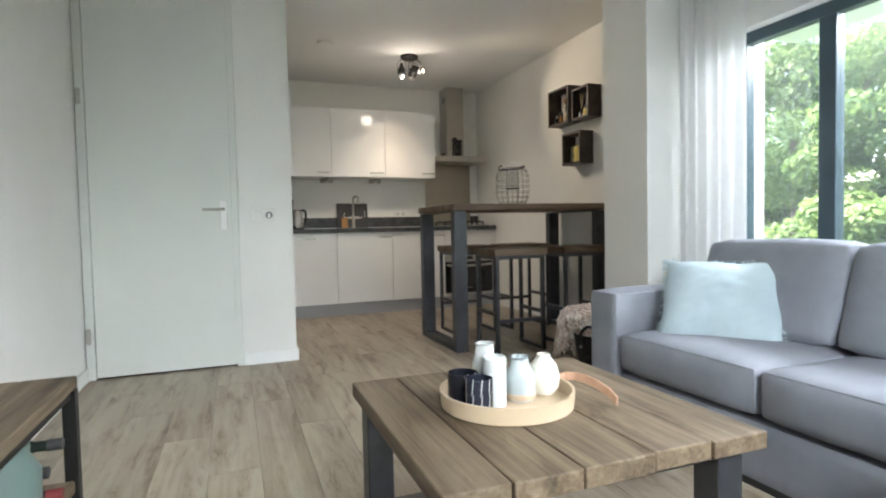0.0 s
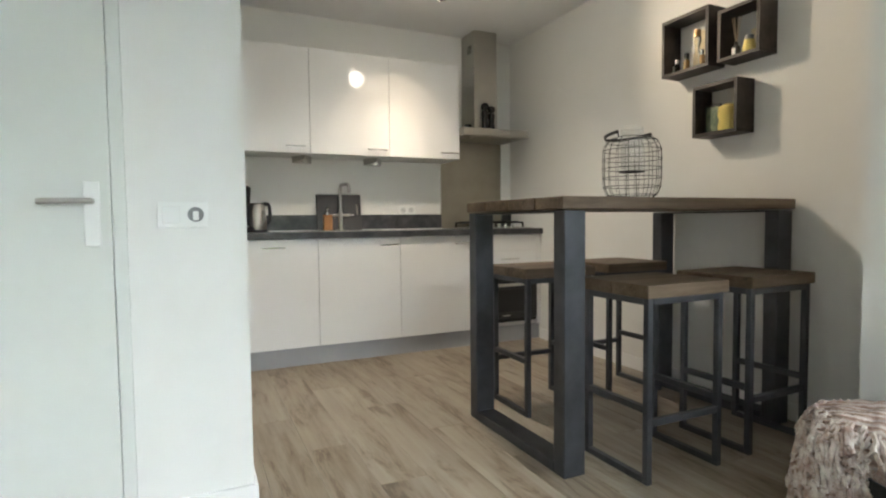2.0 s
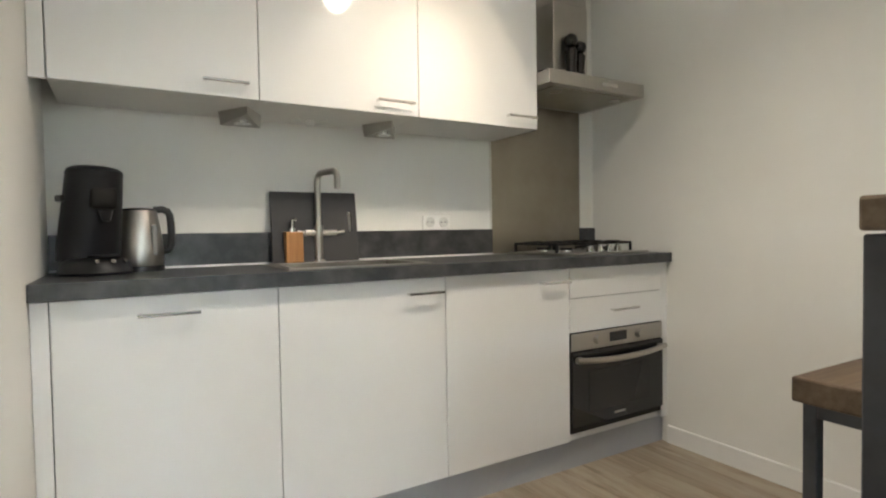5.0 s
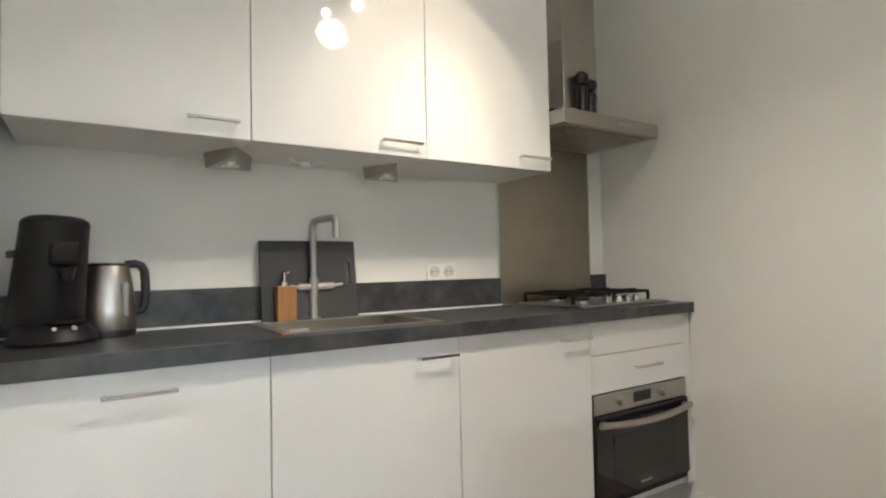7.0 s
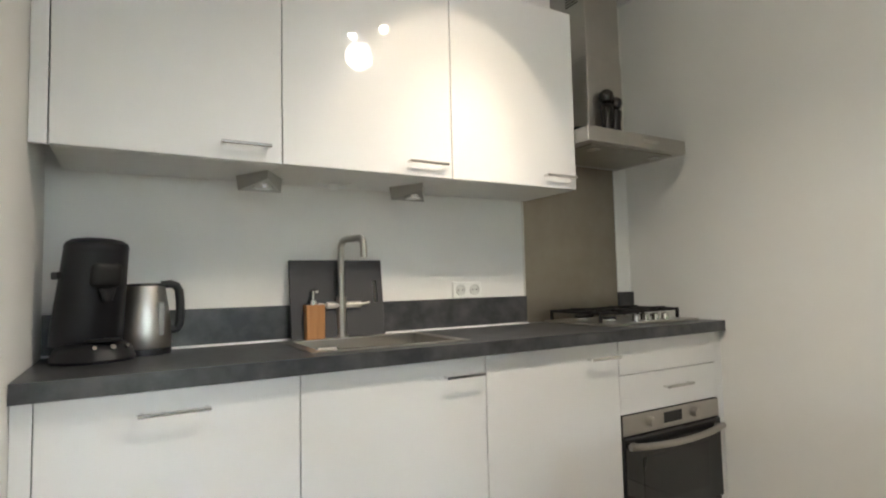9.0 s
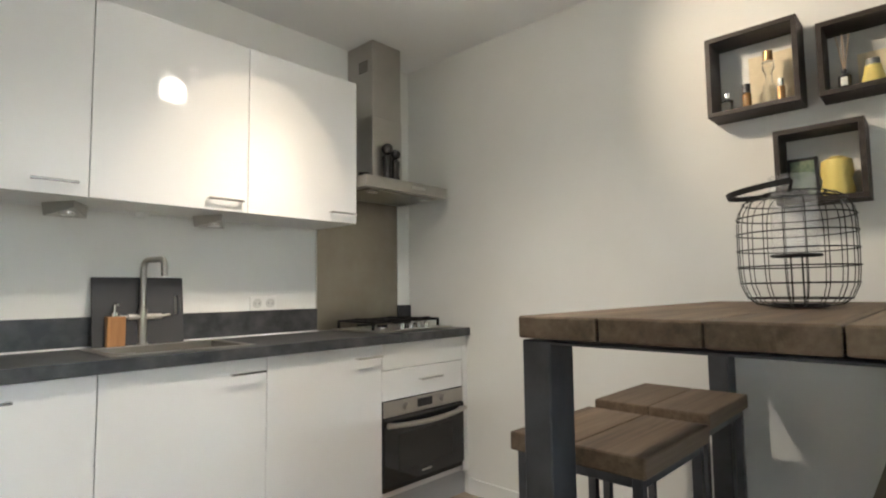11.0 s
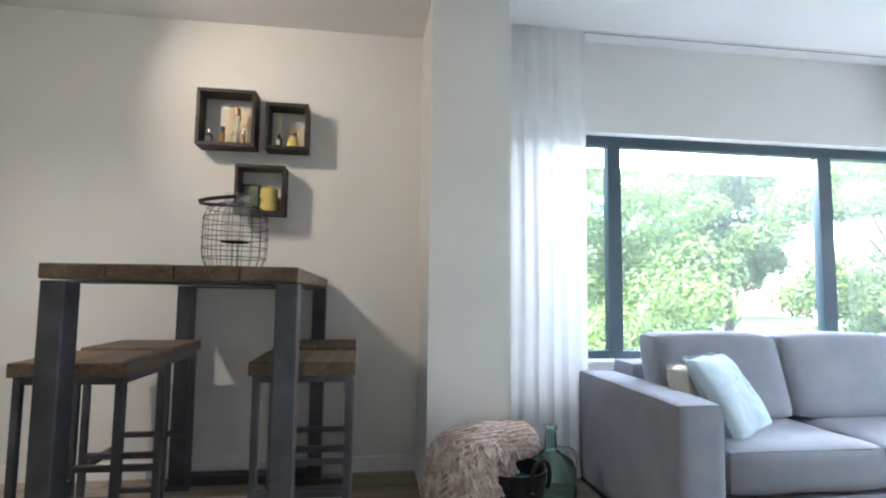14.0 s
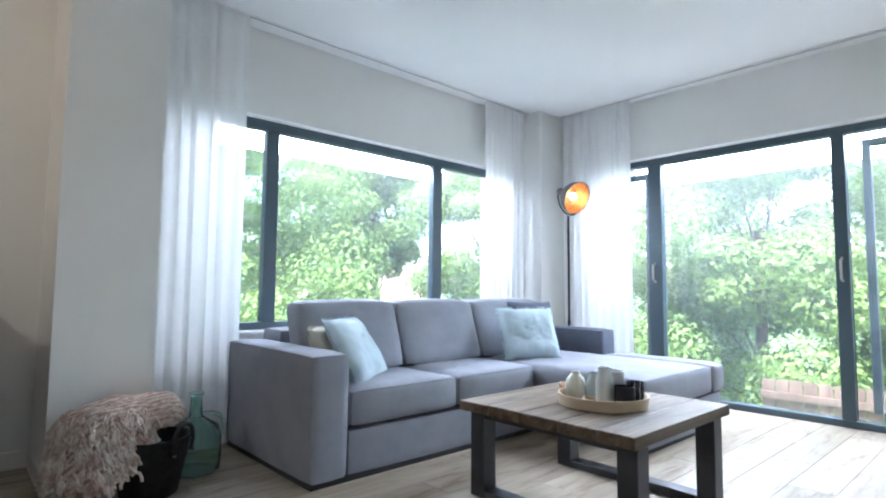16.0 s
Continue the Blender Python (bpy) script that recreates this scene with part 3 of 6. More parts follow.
def worktop():
    x0, x1, y0, y1 = NICHE_W + 0.002, NICHE_E - 0.002, 8.318, NICHE_N - 0.002
    sx0, sx1, sy0, sy1 = 2.30, 2.79, 8.40, 8.74
    t = thing("worktop", (x0, y0, WTB), "dark slate-look laminate worktop with a backsplash edge", "worktop")
    o = Vector((x0, y0, WTB))
    bm = ring(bmesh.new(), (0, 0, x1 - o.x, y1 - o.y), (sx0 - o.x, sy0 - o.y, sx1 - o.x, sy1 - o.y), 0, WT - WTB)
    part("slab", bm, M_WORKTOP, t)
    part("upstand", boxm(0.0, y1 - o.y - 0.018, WT - WTB + 0.001, 3.395 - x0, y1 - o.y, WT - WTB + 0.125, bevel=0.001), M_WORKTOP, t, "slate-look upstand strip")
    part("upstand", boxm(3.995 - x0, y1 - o.y - 0.018, WT - WTB + 0.001, x1 - x0, y1 - o.y, WT - WTB + 0.125, bevel=0.001), M_WORKTOP, t, "slate-look upstand strip")
    part("seal", boxm(0.0, y1 - o.y - 0.024, WT - WTB + 0.001, 3.395 - x0, y1 - o.y - 0.0185, WT - WTB + 0.008), M_TRIM, t, "pale sealing strip")
    s = thing("sink", (sx0, sy0, WT), "rectangular stainless steel inset sink", "sink")
    w, d = sx1 - sx0, sy1 - sy0
    bm = ring(bmesh.new(), (-0.02, -0.02, w + 0.02, d + 0.03), (0.012, 0.012, w - 0.012, d - 0.012), 0.001, 0.004)
    part("rim", bm, M_STEEL, s)
    bm = bmesh.new()
    box(bm, 0.006, 0.006, -0.15, w - 0.006, 0.012, 0.001), box(bm, 0.006, d - 0.012, -0.15, w - 0.006, d - 0.006, 0.001)
    box(bm, 0.006, 0.012, -0.15, 0.012, d - 0.012, 0.001), box(bm, w - 0.012, 0.012, -0.15, w - 0.006, d - 0.012, 0.001)
    box(bm, 0.012, 0.012, -0.15, w - 0.012, d - 0.012, -0.145)
    part("basin", bm, mottled("basin_steel", (0.26, 0.245, 0.22), (0.32, 0.30, 0.27), 0.3, 2, 200, 0.06, metal=1.0), s, "brushed steel basin")
    part("overflow", boxm(0.10, d - 0.0145, -0.050, 0.17, d - 0.0125, -0.022, bevel=0.001), M_CHROME, s, "small rectangular overflow cover")


worktop()


def tap():
    t = thing("kitchen_tap", (2.505, 8.775, WT), "brushed steel kitchen tap with a square swan neck", "tap")
    bm = cyl(bmesh.new(), (0, 0, 0), (0, 0, 0.012), 0.026, 0.024, 24)
    cyl(bm, (0, 0, 0.012), (0, 0, 0.15), 0.018, n=20)
    part("body", bm, M_STEEL, t, "", True)
    pts = [(0, 0, 0.14), (0, 0, 0.335)] + [(0, -0.035 + 0.035 * math.cos(a), 0.335 + 0.035 * math.sin(a)) for a in np.linspace(0.3, math.pi / 2, 5)]
    pts += [(0, -0.11, 0.37)] + [(0, -0.12 - 0.03 * math.sin(a), 0.34 + 0.03 * math.cos(a)) for a in np.linspace(0.2, math.pi / 2, 5)] + [(0, -0.15, 0.30)]
    turn = Matrix.Rotation(radians(12), 3, "Z")
    pts = [turn @ Vector((p[0], p[1], p[2] - 0.012)) for p in pts]
    part("spout", tubem(pts, 0.0125, 14), M_STEEL, t, "curved steel spout", True)
    bm = cyl(bmesh.new(), (-0.055, 0, 0.12), (0.075, 0, 0.12), 0.013, n=16)
    cyl(bm, (0.075, 0, 0.12), (0.11, 0, 0.125), 0.006, n=10), cyl(bm, (-0.085, 0, 0.125), (-0.055, 0, 0.12), 0.006, n=10)
    part("lever", bm, M_STEEL, t, "twin side levers", True)


tap()


def cutting_board():
    b = thing("cutting_board", (2.32, 8.765, WT), "dark grey cutting board leaning on the backsplash", "cutting board")
    bm = ring(bmesh.new(), (0, 0.002, 0.355, 0.285), (0.318, 0.125, 0.330, 0.205), 0, 0.010, flip=True)
    bmesh.ops.bevel(bm, geom=list(bm.edges), offset=0.0025, segments=1, affect="EDGES")
    for v in bm.verts:
        v.co.y += 0.13 * v.co.z
    part("board", bm, M_SLATE, b)


cutting_board()


def soap():
    s = thing("soap_dispenser", (2.40, 8.775, WT), "square bamboo soap dispenser with chrome pump", "soap dispenser")
    part("bottle", boxm(-0.034, -0.034, 0.002, 0.034, 0.034, 0.125, bevel=0.004, segments=2), M_BAMBOO, s)
    bm = cyl(bmesh.new(), (0, 0, 0.125), (0, 0, 0.14), 0.014, n=16)
    cyl(bm, (0, 0, 0.14), (0, 0, 0.175), 0.005, n=10)
    tube(bm, [(0, 0.004, 0.178), (0, -0.02, 0.180), (0, -0.045, 0.172)], 0.006)
    part("pump", bm, M_CHROME, s, "chrome pump head", True)


soap()


def kettle():
    k = thing("electric_kettle", (1.872, 8.742, WT), "brushed steel electric kettle with black handle", "kettle")
    bm = lathe(bmesh.new(), [(0, 0), (0.074, 0), (0.075, 0.006), (0.073, 0.018), (0, 0.018)], 32)
    part("base", bm, M_BLACKP, k, "black power base", True)
    bm = lathe(bmesh.new(), [(0, 0.019), (0.070, 0.019), (0.074, 0.03), (0.073, 0.07), (0.066, 0.14), (0.057, 0.195), (0.054, 0.203), (0, 0.203)], 36)
    jug = part("body", bm, M_STEEL, k, "brushed steel jug", True)
    bm = lathe(bmesh.new(), [(0.052, 0.2035), (0.050, 0.209), (0.040, 0.212), (0, 0.213)], 28)
    part("lid", bm, M_BLACKP, k, "black lid", True)
    pts = [(0.044, 0, 0.206), (0.070, 0, 0.209), (0.086, 0, 0.203), (0.094, 0, 0.188), (0.097, 0, 0.16), (0.098, 0, 0.12), (0.096, 0, 0.085), (0.088, 0, 0.070), (0.070, 0, 0.068)]
    part("handle", tubem(pts, 0.0125, 12), M_BLACKP, k, "black loop handle", True)
    bm = cyl(bmesh.new(), (-0.046, 0, 0.150), (-0.066, 0, 0.200), 0.006, 0.020, 16)
    part("spout", bm, M_STEEL, jug, "", True)
    part("gauge", boxm(0.034, -0.066, 0.055, 0.052, -0.045, 0.155, bevel=0.006, segments=2), mat("gauge_plastic", (0.30, 0.30, 0.29), 0.2), jug, "clear water gauge")


kettle()


M_MACHINE = mat("machine_black", (0.009, 0.009, 0.011), 0.42, 0, 0.35)


def coffee_machine():
    c = thing("coffee_machine", (1.745, 8.655, WT), "black pod coffee machine on the worktop", "coffee machine", rz=28)
    bm = lathe(bmesh.new(), [(0, 0.002), (0.108, 0.002), (0.112, 0.010), (0.100, 0.038), (0.082, 0.052), (0, 0.056)], 40)
    for v in bm.verts:
        v.co.x, v.co.y = v.co.x * 0.92 - 0.004, v.co.y * 0.9 - 0.015
    base = part("base", bm, M_MACHINE, c, "rounded black base", True)
    bm = lathe(bmesh.new(), [(0, 0.045), (0.090, 0.045), (0.091, 0.08), (0.087, 0.16), (0.082, 0.25), (0.080, 0.300), (0.079, 0.306), (0.081, 0.312), (0.076, 0.326), (0.060, 0.336), (0.030, 0.341), (0, 0.342)], 40)
    for v in bm.verts:
        v.co.y = v.co.y * 0.85 + 0.035 - 0.20 * max(0.0, v.co.z - 0.05)
        v.co.z += 0.10 * v.co.y * max(0.0, v.co.z - 0.2) / 0.14
    part("column", bm, M_MACHINE, c, "tall rounded black housing", True)
    bm = puff(bmesh.new(), -0.040, -0.082, 0.20, 0.040, -0.045, 0.270, 0.015, 0.0, 5)
    head = part("brewing_head", bm, M_BLACKM, c, "projecting black spout block", True)
    part("spout", cyl(bmesh.new(), (0, -0.075, 0.198), (0, -0.075, 0.165), 0.020, 0.012, 18), M_BLACKP, head, "", True)
    part("lever", boxm(-0.094, -0.01, 0.225, -0.080, 0.03, 0.245, bevel=0.003), M_BLACKP, c)
    part("drip_tray", cyl(bmesh.new(), (0, -0.06, 0.0565), (0, -0.06, 0.062), 0.045, n=28), M_BLACKM, c, "", True)
    for a, r in ((-24, 0.007), (0, 0.009), (24, 0.007)):
        q = radians(a)
        d = Vector((math.sin(q), -math.cos(q), 0))
        bm = cyl(bmesh.new(), tuple(d * 0.096 + Vector((0, -0.002, 0.036))), tuple(d * 0.104 + Vector((0, -0.006, 0.044))), r * 0.8, n=16)
        part("button", bm, M_CHROME, base, "round silver button", True)
    bm = tubem([(0.06, 0.08, 0.02), (0.10, 0.08, 0.05), (0.108, 0.07, 0.12), (0.10, 0.06, 0.155), (0.125, 0.06, 0.165), (0.15, 0.06, 0.13)], 0.0035, 6)
    part("cord", bm, M_BLACKP, c, "black power cord", True)


coffee_machine()


def hob():
    h = thing("gas_hob", (3.49, 8.41, WT), "stainless steel gas hob with black pan supports", "hob")
    W, D = 0.56, 0.40
    part("plate", boxm(0, 0, 0.001, W, D, 0.010, bevel=0.003), M_STEEL, h)
    spots = ((0.14, 0.135, 0.034), (0.14, 0.295, 0.042), (0.40, 0.145, 0.044), (0.40, 0.305, 0.034))
    for x, y, r in spots:
        bm = cyl(bmesh.new(), (x, y, 0.010), (x, y, 0.021), r, n=28)
        ring_ = part("burner_ring", bm, M_CHROME, h, "polished aluminium burner ring", True)
        bm = cyl(bmesh.new(), (x, y, 0.0215), (x, y, 0.031), r * 0.86, n=28)
        part("burner_cap", bm, M_BLACKM, ring_, "round black burner cap", True)
    for x0, x1 in ((0.03, 0.265), (0.285, 0.53)):
        bm = bmesh.new()
        y0, y1, z, q = 0.085, 0.385, 0.044, 0.0055
        for ya in (y0, y1, (y0 + y1) / 2):
            box(bm, x0, ya - q, z, x1, ya + q, z + 0.012, bevel=0.002)
        for xa in (x0, x1 - 2 * q):
            box(bm, xa, y0 + q, z, xa + 2 * q, y1 - q, z + 0.012, bevel=0.002)
        for x, y, r in spots:
            if x0 < x < x1:
                for dx, dy in ((1, 0), (-1, 0), (0, 1), (0, -1)):
                    a, b = (x + dx * 0.02, y + dy * 0.02), (x + dx * (0.11 if dx else 0), y + dy * (0.07 if dy else 0))
                    box(bm, min(a[0], b[0]) - q, min(a[1], b[1]) - q, z + 0.003, max(a[0], b[0]) + q, max(a[1], b[1]) + q, z + 0.018, bevel=0.002)
        for xa in (x0, x1 - 2 * q):
            for ya in (y0 - q, y1 - q):
                box(bm, xa, ya, 0.010, xa + 2 * q, ya + 2 * q, z + 0.002)
        part("pan_support", bm, M_BLACKM, h, "black cast pan support")
    for k in range(4):
        x = 0.20 + 0.062 * k
        bm = lathe(bmesh.new(), [(0, 0.010), (0.021, 0.010), (0.021, 0.014), (0.017, 0.016), (0.016, 0.036), (0.013, 0.039), (0, 0.039)], 24, at=(x, 0.042, 0))
        box(bm, x - 0.003, 0.028, 0.038, x + 0.003, 0.056, 0.042)
        part("knob", bm, M_CHROME, h, "chrome control knob", True)



hob()

s = thing("backsplash", (3.40, NICHE_N, WT), "brushed steel backsplash sheet behind the hob", "backsplash")
part("sheet", boxm(0, -0.006, 0.002, 0.59, -0.001, 0.76), M_SPLASH, s)
part("edge_profile", boxm(-0.006, -0.008, 0.002, -0.0005, -0.001, 0.76), M_CHROME, s, "thin bright edge strip")
part("edge_profile", boxm(0.5905, -0.008, 0.002, 0.596, -0.001, 0.76), M_CHROME, s, "thin bright edge strip")


def hood():
    h = thing("cooker_hood", (3.418, NICHE_N, 1.682), "stainless steel chimney cooker hood", "cooker hood")
    W = 0.605
    bm = boxm(0, -0.415, 0, W, -0.001, 0.06, bevel=0.002)
    canopy = part("canopy", bm, M_STEEL, h, "flat steel canopy")
    part("filter", boxm(0.05, -0.38, -0.006, W - 0.05, -0.06, -0.001), M_SPLASH, h, "metal grease filter")
    for x in (0.11, W - 0.11):
        part("lamp", cyl(bmesh.new(), (x, -0.33, -0.012), (x, -0.33, -0.0065), 0.028, n=20), M_CHROME, canopy, "small round hood lamp", True)
    part("controls", boxm(0.32, -0.418, 0.022, 0.42, -0.4155, 0.038), M_CHROME, canopy, "narrow push-button strip")
    part("chimney", boxm(0.19, -0.235, 0.061, 0.41, -0.001, 0.45, bevel=0.002), M_STEEL, h, "lower steel duct cover")
    part("chimney", boxm(0.193, -0.232, 0.451, 0.407, -0.001, CEIL - 1.687, bevel=0.002), M_STEEL, h, "upper steel duct cover")
    bm = bmesh.new()
    for k in range(5):
        box(bm, 0.1915, -0.19, 0.72 + 0.014 * k, 0.193, -0.11, 0.727 + 0.014 * k)
    part("vent", bm, M_BLACKM, h, "slotted vent")


hood()


def mill(at, h, label):
    p = thing("pepper_mill", at, label, "pepper mill", "mills on the hood")
    s = h / 0.2
    prof = [(0, 0), (0.030, 0), (0.032, 0.01), (0.028, 0.035), (0.024, 0.07), (0.027, 0.10), (0.030, 0.130), (0.024, 0.14), (0.026, 0.15), (0.034, 0.168), (0.030, 0.185), (0.015, 0.196), (0, 0.2)]
    part("body", lathe(bmesh.new(), [(r, z * s) for r, z in prof[:8]] + [(0, 0.14 * s)], 24), M_PEPPER, p, "", True)
    part("head", lathe(bmesh.new(), [(0, 0.141 * s)] + [(r, z * s) for r, z in prof[8:]], 24), M_PEPPER, p, "turned black head", True)


mill((3.695, 8.57, 1.743), 0.24, "tall black turned pepper mill")
mill((3.765, 8.585, 1.743), 0.22, "shorter black turned salt mill")
g = thing("glass_jar", (3.55, 8.60, 1.743), "small dark spice jar on the hood", "jar")
part("body", lathe(bmesh.new(), [(0, 0), (0.028, 0), (0.03, 0.01), (0.03, 0.05), (0, 0.05)], 20), M_PEPPER, g, "", True)


def uppers():
    hx = ((2.05, 2.19), (2.64, 2.795), (3.24, 3.395))
    xs = [1.652, 2.225, 2.822, 3.415]
    for k in range(3):
        w = xs[k + 1] - xs[k]
        u = thing("wall_cabinet", (xs[k], UF, 1.49), "glossy white wall cabinet with a chrome bar handle", "kitchen cabinet", "wall cabinets in a row")
        part("carcass", boxm(0.001, 0.020, 0, w - 0.001, NICHE_N - UF - 0.002, 0.735), M_CARC, u)
        f = part("front", boxm(0.0015, 0, 0, w - 0.0015, 0.019, 0.74, bevel=0.0015), M_GLOSS, u)
        pull(f, hx[k][0] - xs[k], hx[k][1] - xs[k], 0, 0.045)
    f = thing("filler_panel", (NICHE_W + 0.002, UF, 1.49), "narrow white filler panel beside the wall cabinets", "panel")
    part("panel", boxm(0, 0.002, 0, 0.038, 0.02, 0.735), M_GLOSS, f)
    for x in (2.205, 2.755):
        l = thing("under_cabinet_light", (x, 8.66, 1.49), "triangular brushed steel lamp under the wall cabinet", "lamp", "lamps under the cabinets")
        bm = bmesh.new()
        a = [(-0.075, 0.06), (0.075, 0.06), (0.0, -0.07)]
        lo = [bm.verts.new((x_ * 0.92, y_ * 0.92, -0.050 if y_ > 0 else -0.026)) for x_, y_ in a]
        hi = [bm.verts.new((x_, y_, -0.001)) for x_, y_ in a]
        bm.faces.new(lo[::-1]), bm.faces.new(hi)
        for i in range(3):
            bm.faces.new([lo[i], lo[(i + 1) % 3], hi[(i + 1) % 3], hi[i]])
        part("housing", bm, M_STEEL, l)
        part("lens", cyl(bmesh.new(), (0, 0.012, -0.0475), (0, 0.012, -0.036), 0.031, n=24), M_CHROME, l, "round lamp ring", True)
        part("lens", cyl(bmesh.new(), (0, 0.012, -0.0485), (0, 0.012, -0.0478), 0.022, n=24), M_SWITCH, l, "frosted round lens")


uppers()
pl = thing("cable_plug", (2.46, 8.70, 1.49), "small white cable plug under the wall cabinet", "cable")
part("connector", puff(bmesh.new(), -0.022, -0.01, -0.030, 0.012, 0.01, -0.008, 0.006, 0.0, 4), M_SWITCH, pl, "", True)
part("wire", tubem([(-0.06, 0.0, -0.003), (-0.045, 0, -0.008), (-0.02, 0, -0.016), (0.01, 0, -0.018), (0.045, 0, -0.006), (0.07, 0, -0.002)], 0.003, 6), M_SWITCH, pl, "thin white wire", True)


def wall_sockets():
    s = thing("double_socket", (3.01, NICHE_N, 1.055), "white double wall socket above the worktop", "socket")
    part("plate", boxm(0, -0.010, 0, 0.145, -0.0005, 0.07, bevel=0.003), M_SWITCH, s)
    for x in (0.037, 0.108):
        at = Matrix.Translation((x, -0.0105, 0.036)) @ Matrix.Rotation(radians(90), 4, "X")
        # Toned darker than the plate, for the shade inside the rounds.
        part("socket", lathe(bmesh.new(), [(0.023, 0), (0.023, 0.005), (0.020, 0.005), (0.0195, 0.001), (0, 0.001)], 24, m=at), mat("socket_shaded", (0.60, 0.60, 0.57), 0.4), s, "round socket", True)
        for dx in (-0.0095, 0.0095):
            part("pin_hole", cyl(bmesh.new(), (x + dx, -0.0125, 0.036), (x + dx, -0.0118, 0.036), 0.003, n=10), M_RUBBER, s, "dark pin hole")


wall_sockets()

# ---- bar table ----
def bar_table():
    t = thing("bar_table", (2.695, 6.21, 0), "high bar table of rustic dark planks on raw steel frames", "bar table")
    L, W, Z, TH = 1.375, 0.775, 1.088, 0.050
    edges = [0, 0.185, 0.385, 0.585, W]
    for a, b in zip(edges, edges[1:]):
        part("plank", boxm(random.uniform(-0.004, 0.004), a + 0.0015, Z - TH + random.uniform(-0.001, 0.001), L + random.uniform(-0.003, 0.003), b - 0.0015, Z + random.uniform(-0.0015, 0.0015), bevel=0.005, segments=2), M_RUSTIC_X, t)
    for name, x in (("leg_frame", 0.012), ("leg_frame", L - 0.125)):
        for y0 in (0.002, W - 0.072):
            part("leg", boxm(x, y0, 0, x + 0.10, y0 + 0.07, Z - TH - 0.004, bevel=0.003), M_IRON, t, "square raw steel leg")
        part("foot_bar", boxm(x, 0.0725, 0, x + 0.10, W - 0.0725, 0.045, bevel=0.003), M_IRON, t, "steel floor bar")
        part("top_bar", boxm(x, 0.0725, Z - TH - 0.012, x + 0.10, W - 0.0725, Z - TH - 0.004, bevel=0.003), M_IRON, t, "thin steel strip under the top")


bar_table()


def stool(at):
    s = thing("bar_stool", at, "backless bar stool with rustic plank seat on a black steel frame", "bar stool", "stools round the bar table")
    W, D, Z = 0.40, 0.355, 0.755
    for a, b in ((0, D / 2), (D / 2, D)):
        part("seat_plank", boxm(-0.015, a + 0.001 - (0.015 if a == 0 else 0), Z - 0.05, W + 0.015, b - 0.001 + (0.015 if a else 0), Z, bevel=0.005, segments=2), M_RUSTIC_X, s)
    q = 0.026
    H = Z - 0.0505
    for x in (0, W - q):
        for y in (0, D - q):
            part("leg", boxm(x, y, 0, x + q, y + q, H, bevel=0.002), M_IRON, s)
        part("foot_bar", boxm(x, q, 0, x + q, D - q, q, bevel=0.002), M_IRON, s, "steel floor runner")
        part("top_rail", boxm(x, q, H - q, x + q, D - q, H, bevel=0.002), M_IRON, s)
        part("footrest", boxm(x, q, 0.27, x + q, D - q, 0.27 + q, bevel=0.002), M_IRON, s, "steel cross bar")
    for y in (0, D - q):
        part("top_rail", boxm(q, y, H - q, W - q, y + q, H, bevel=0.002), M_IRON, s)
    part("footrest", boxm(q, 0, 0.22, W - q, q, 0.22 + q, bevel=0.002), M_IRON, s, "steel cross bar")
    return s


first_stool = stool((2.950, 6.035, 0))
for m in (pose(3.53, 6.045, 0, 0, 0, 1.0), pose(3.35, 7.17, 0, 0, 0, 179.0), pose(3.90, 7.21, 0, 0, 0, 180.0)):
    copy_thing(first_stool, m)


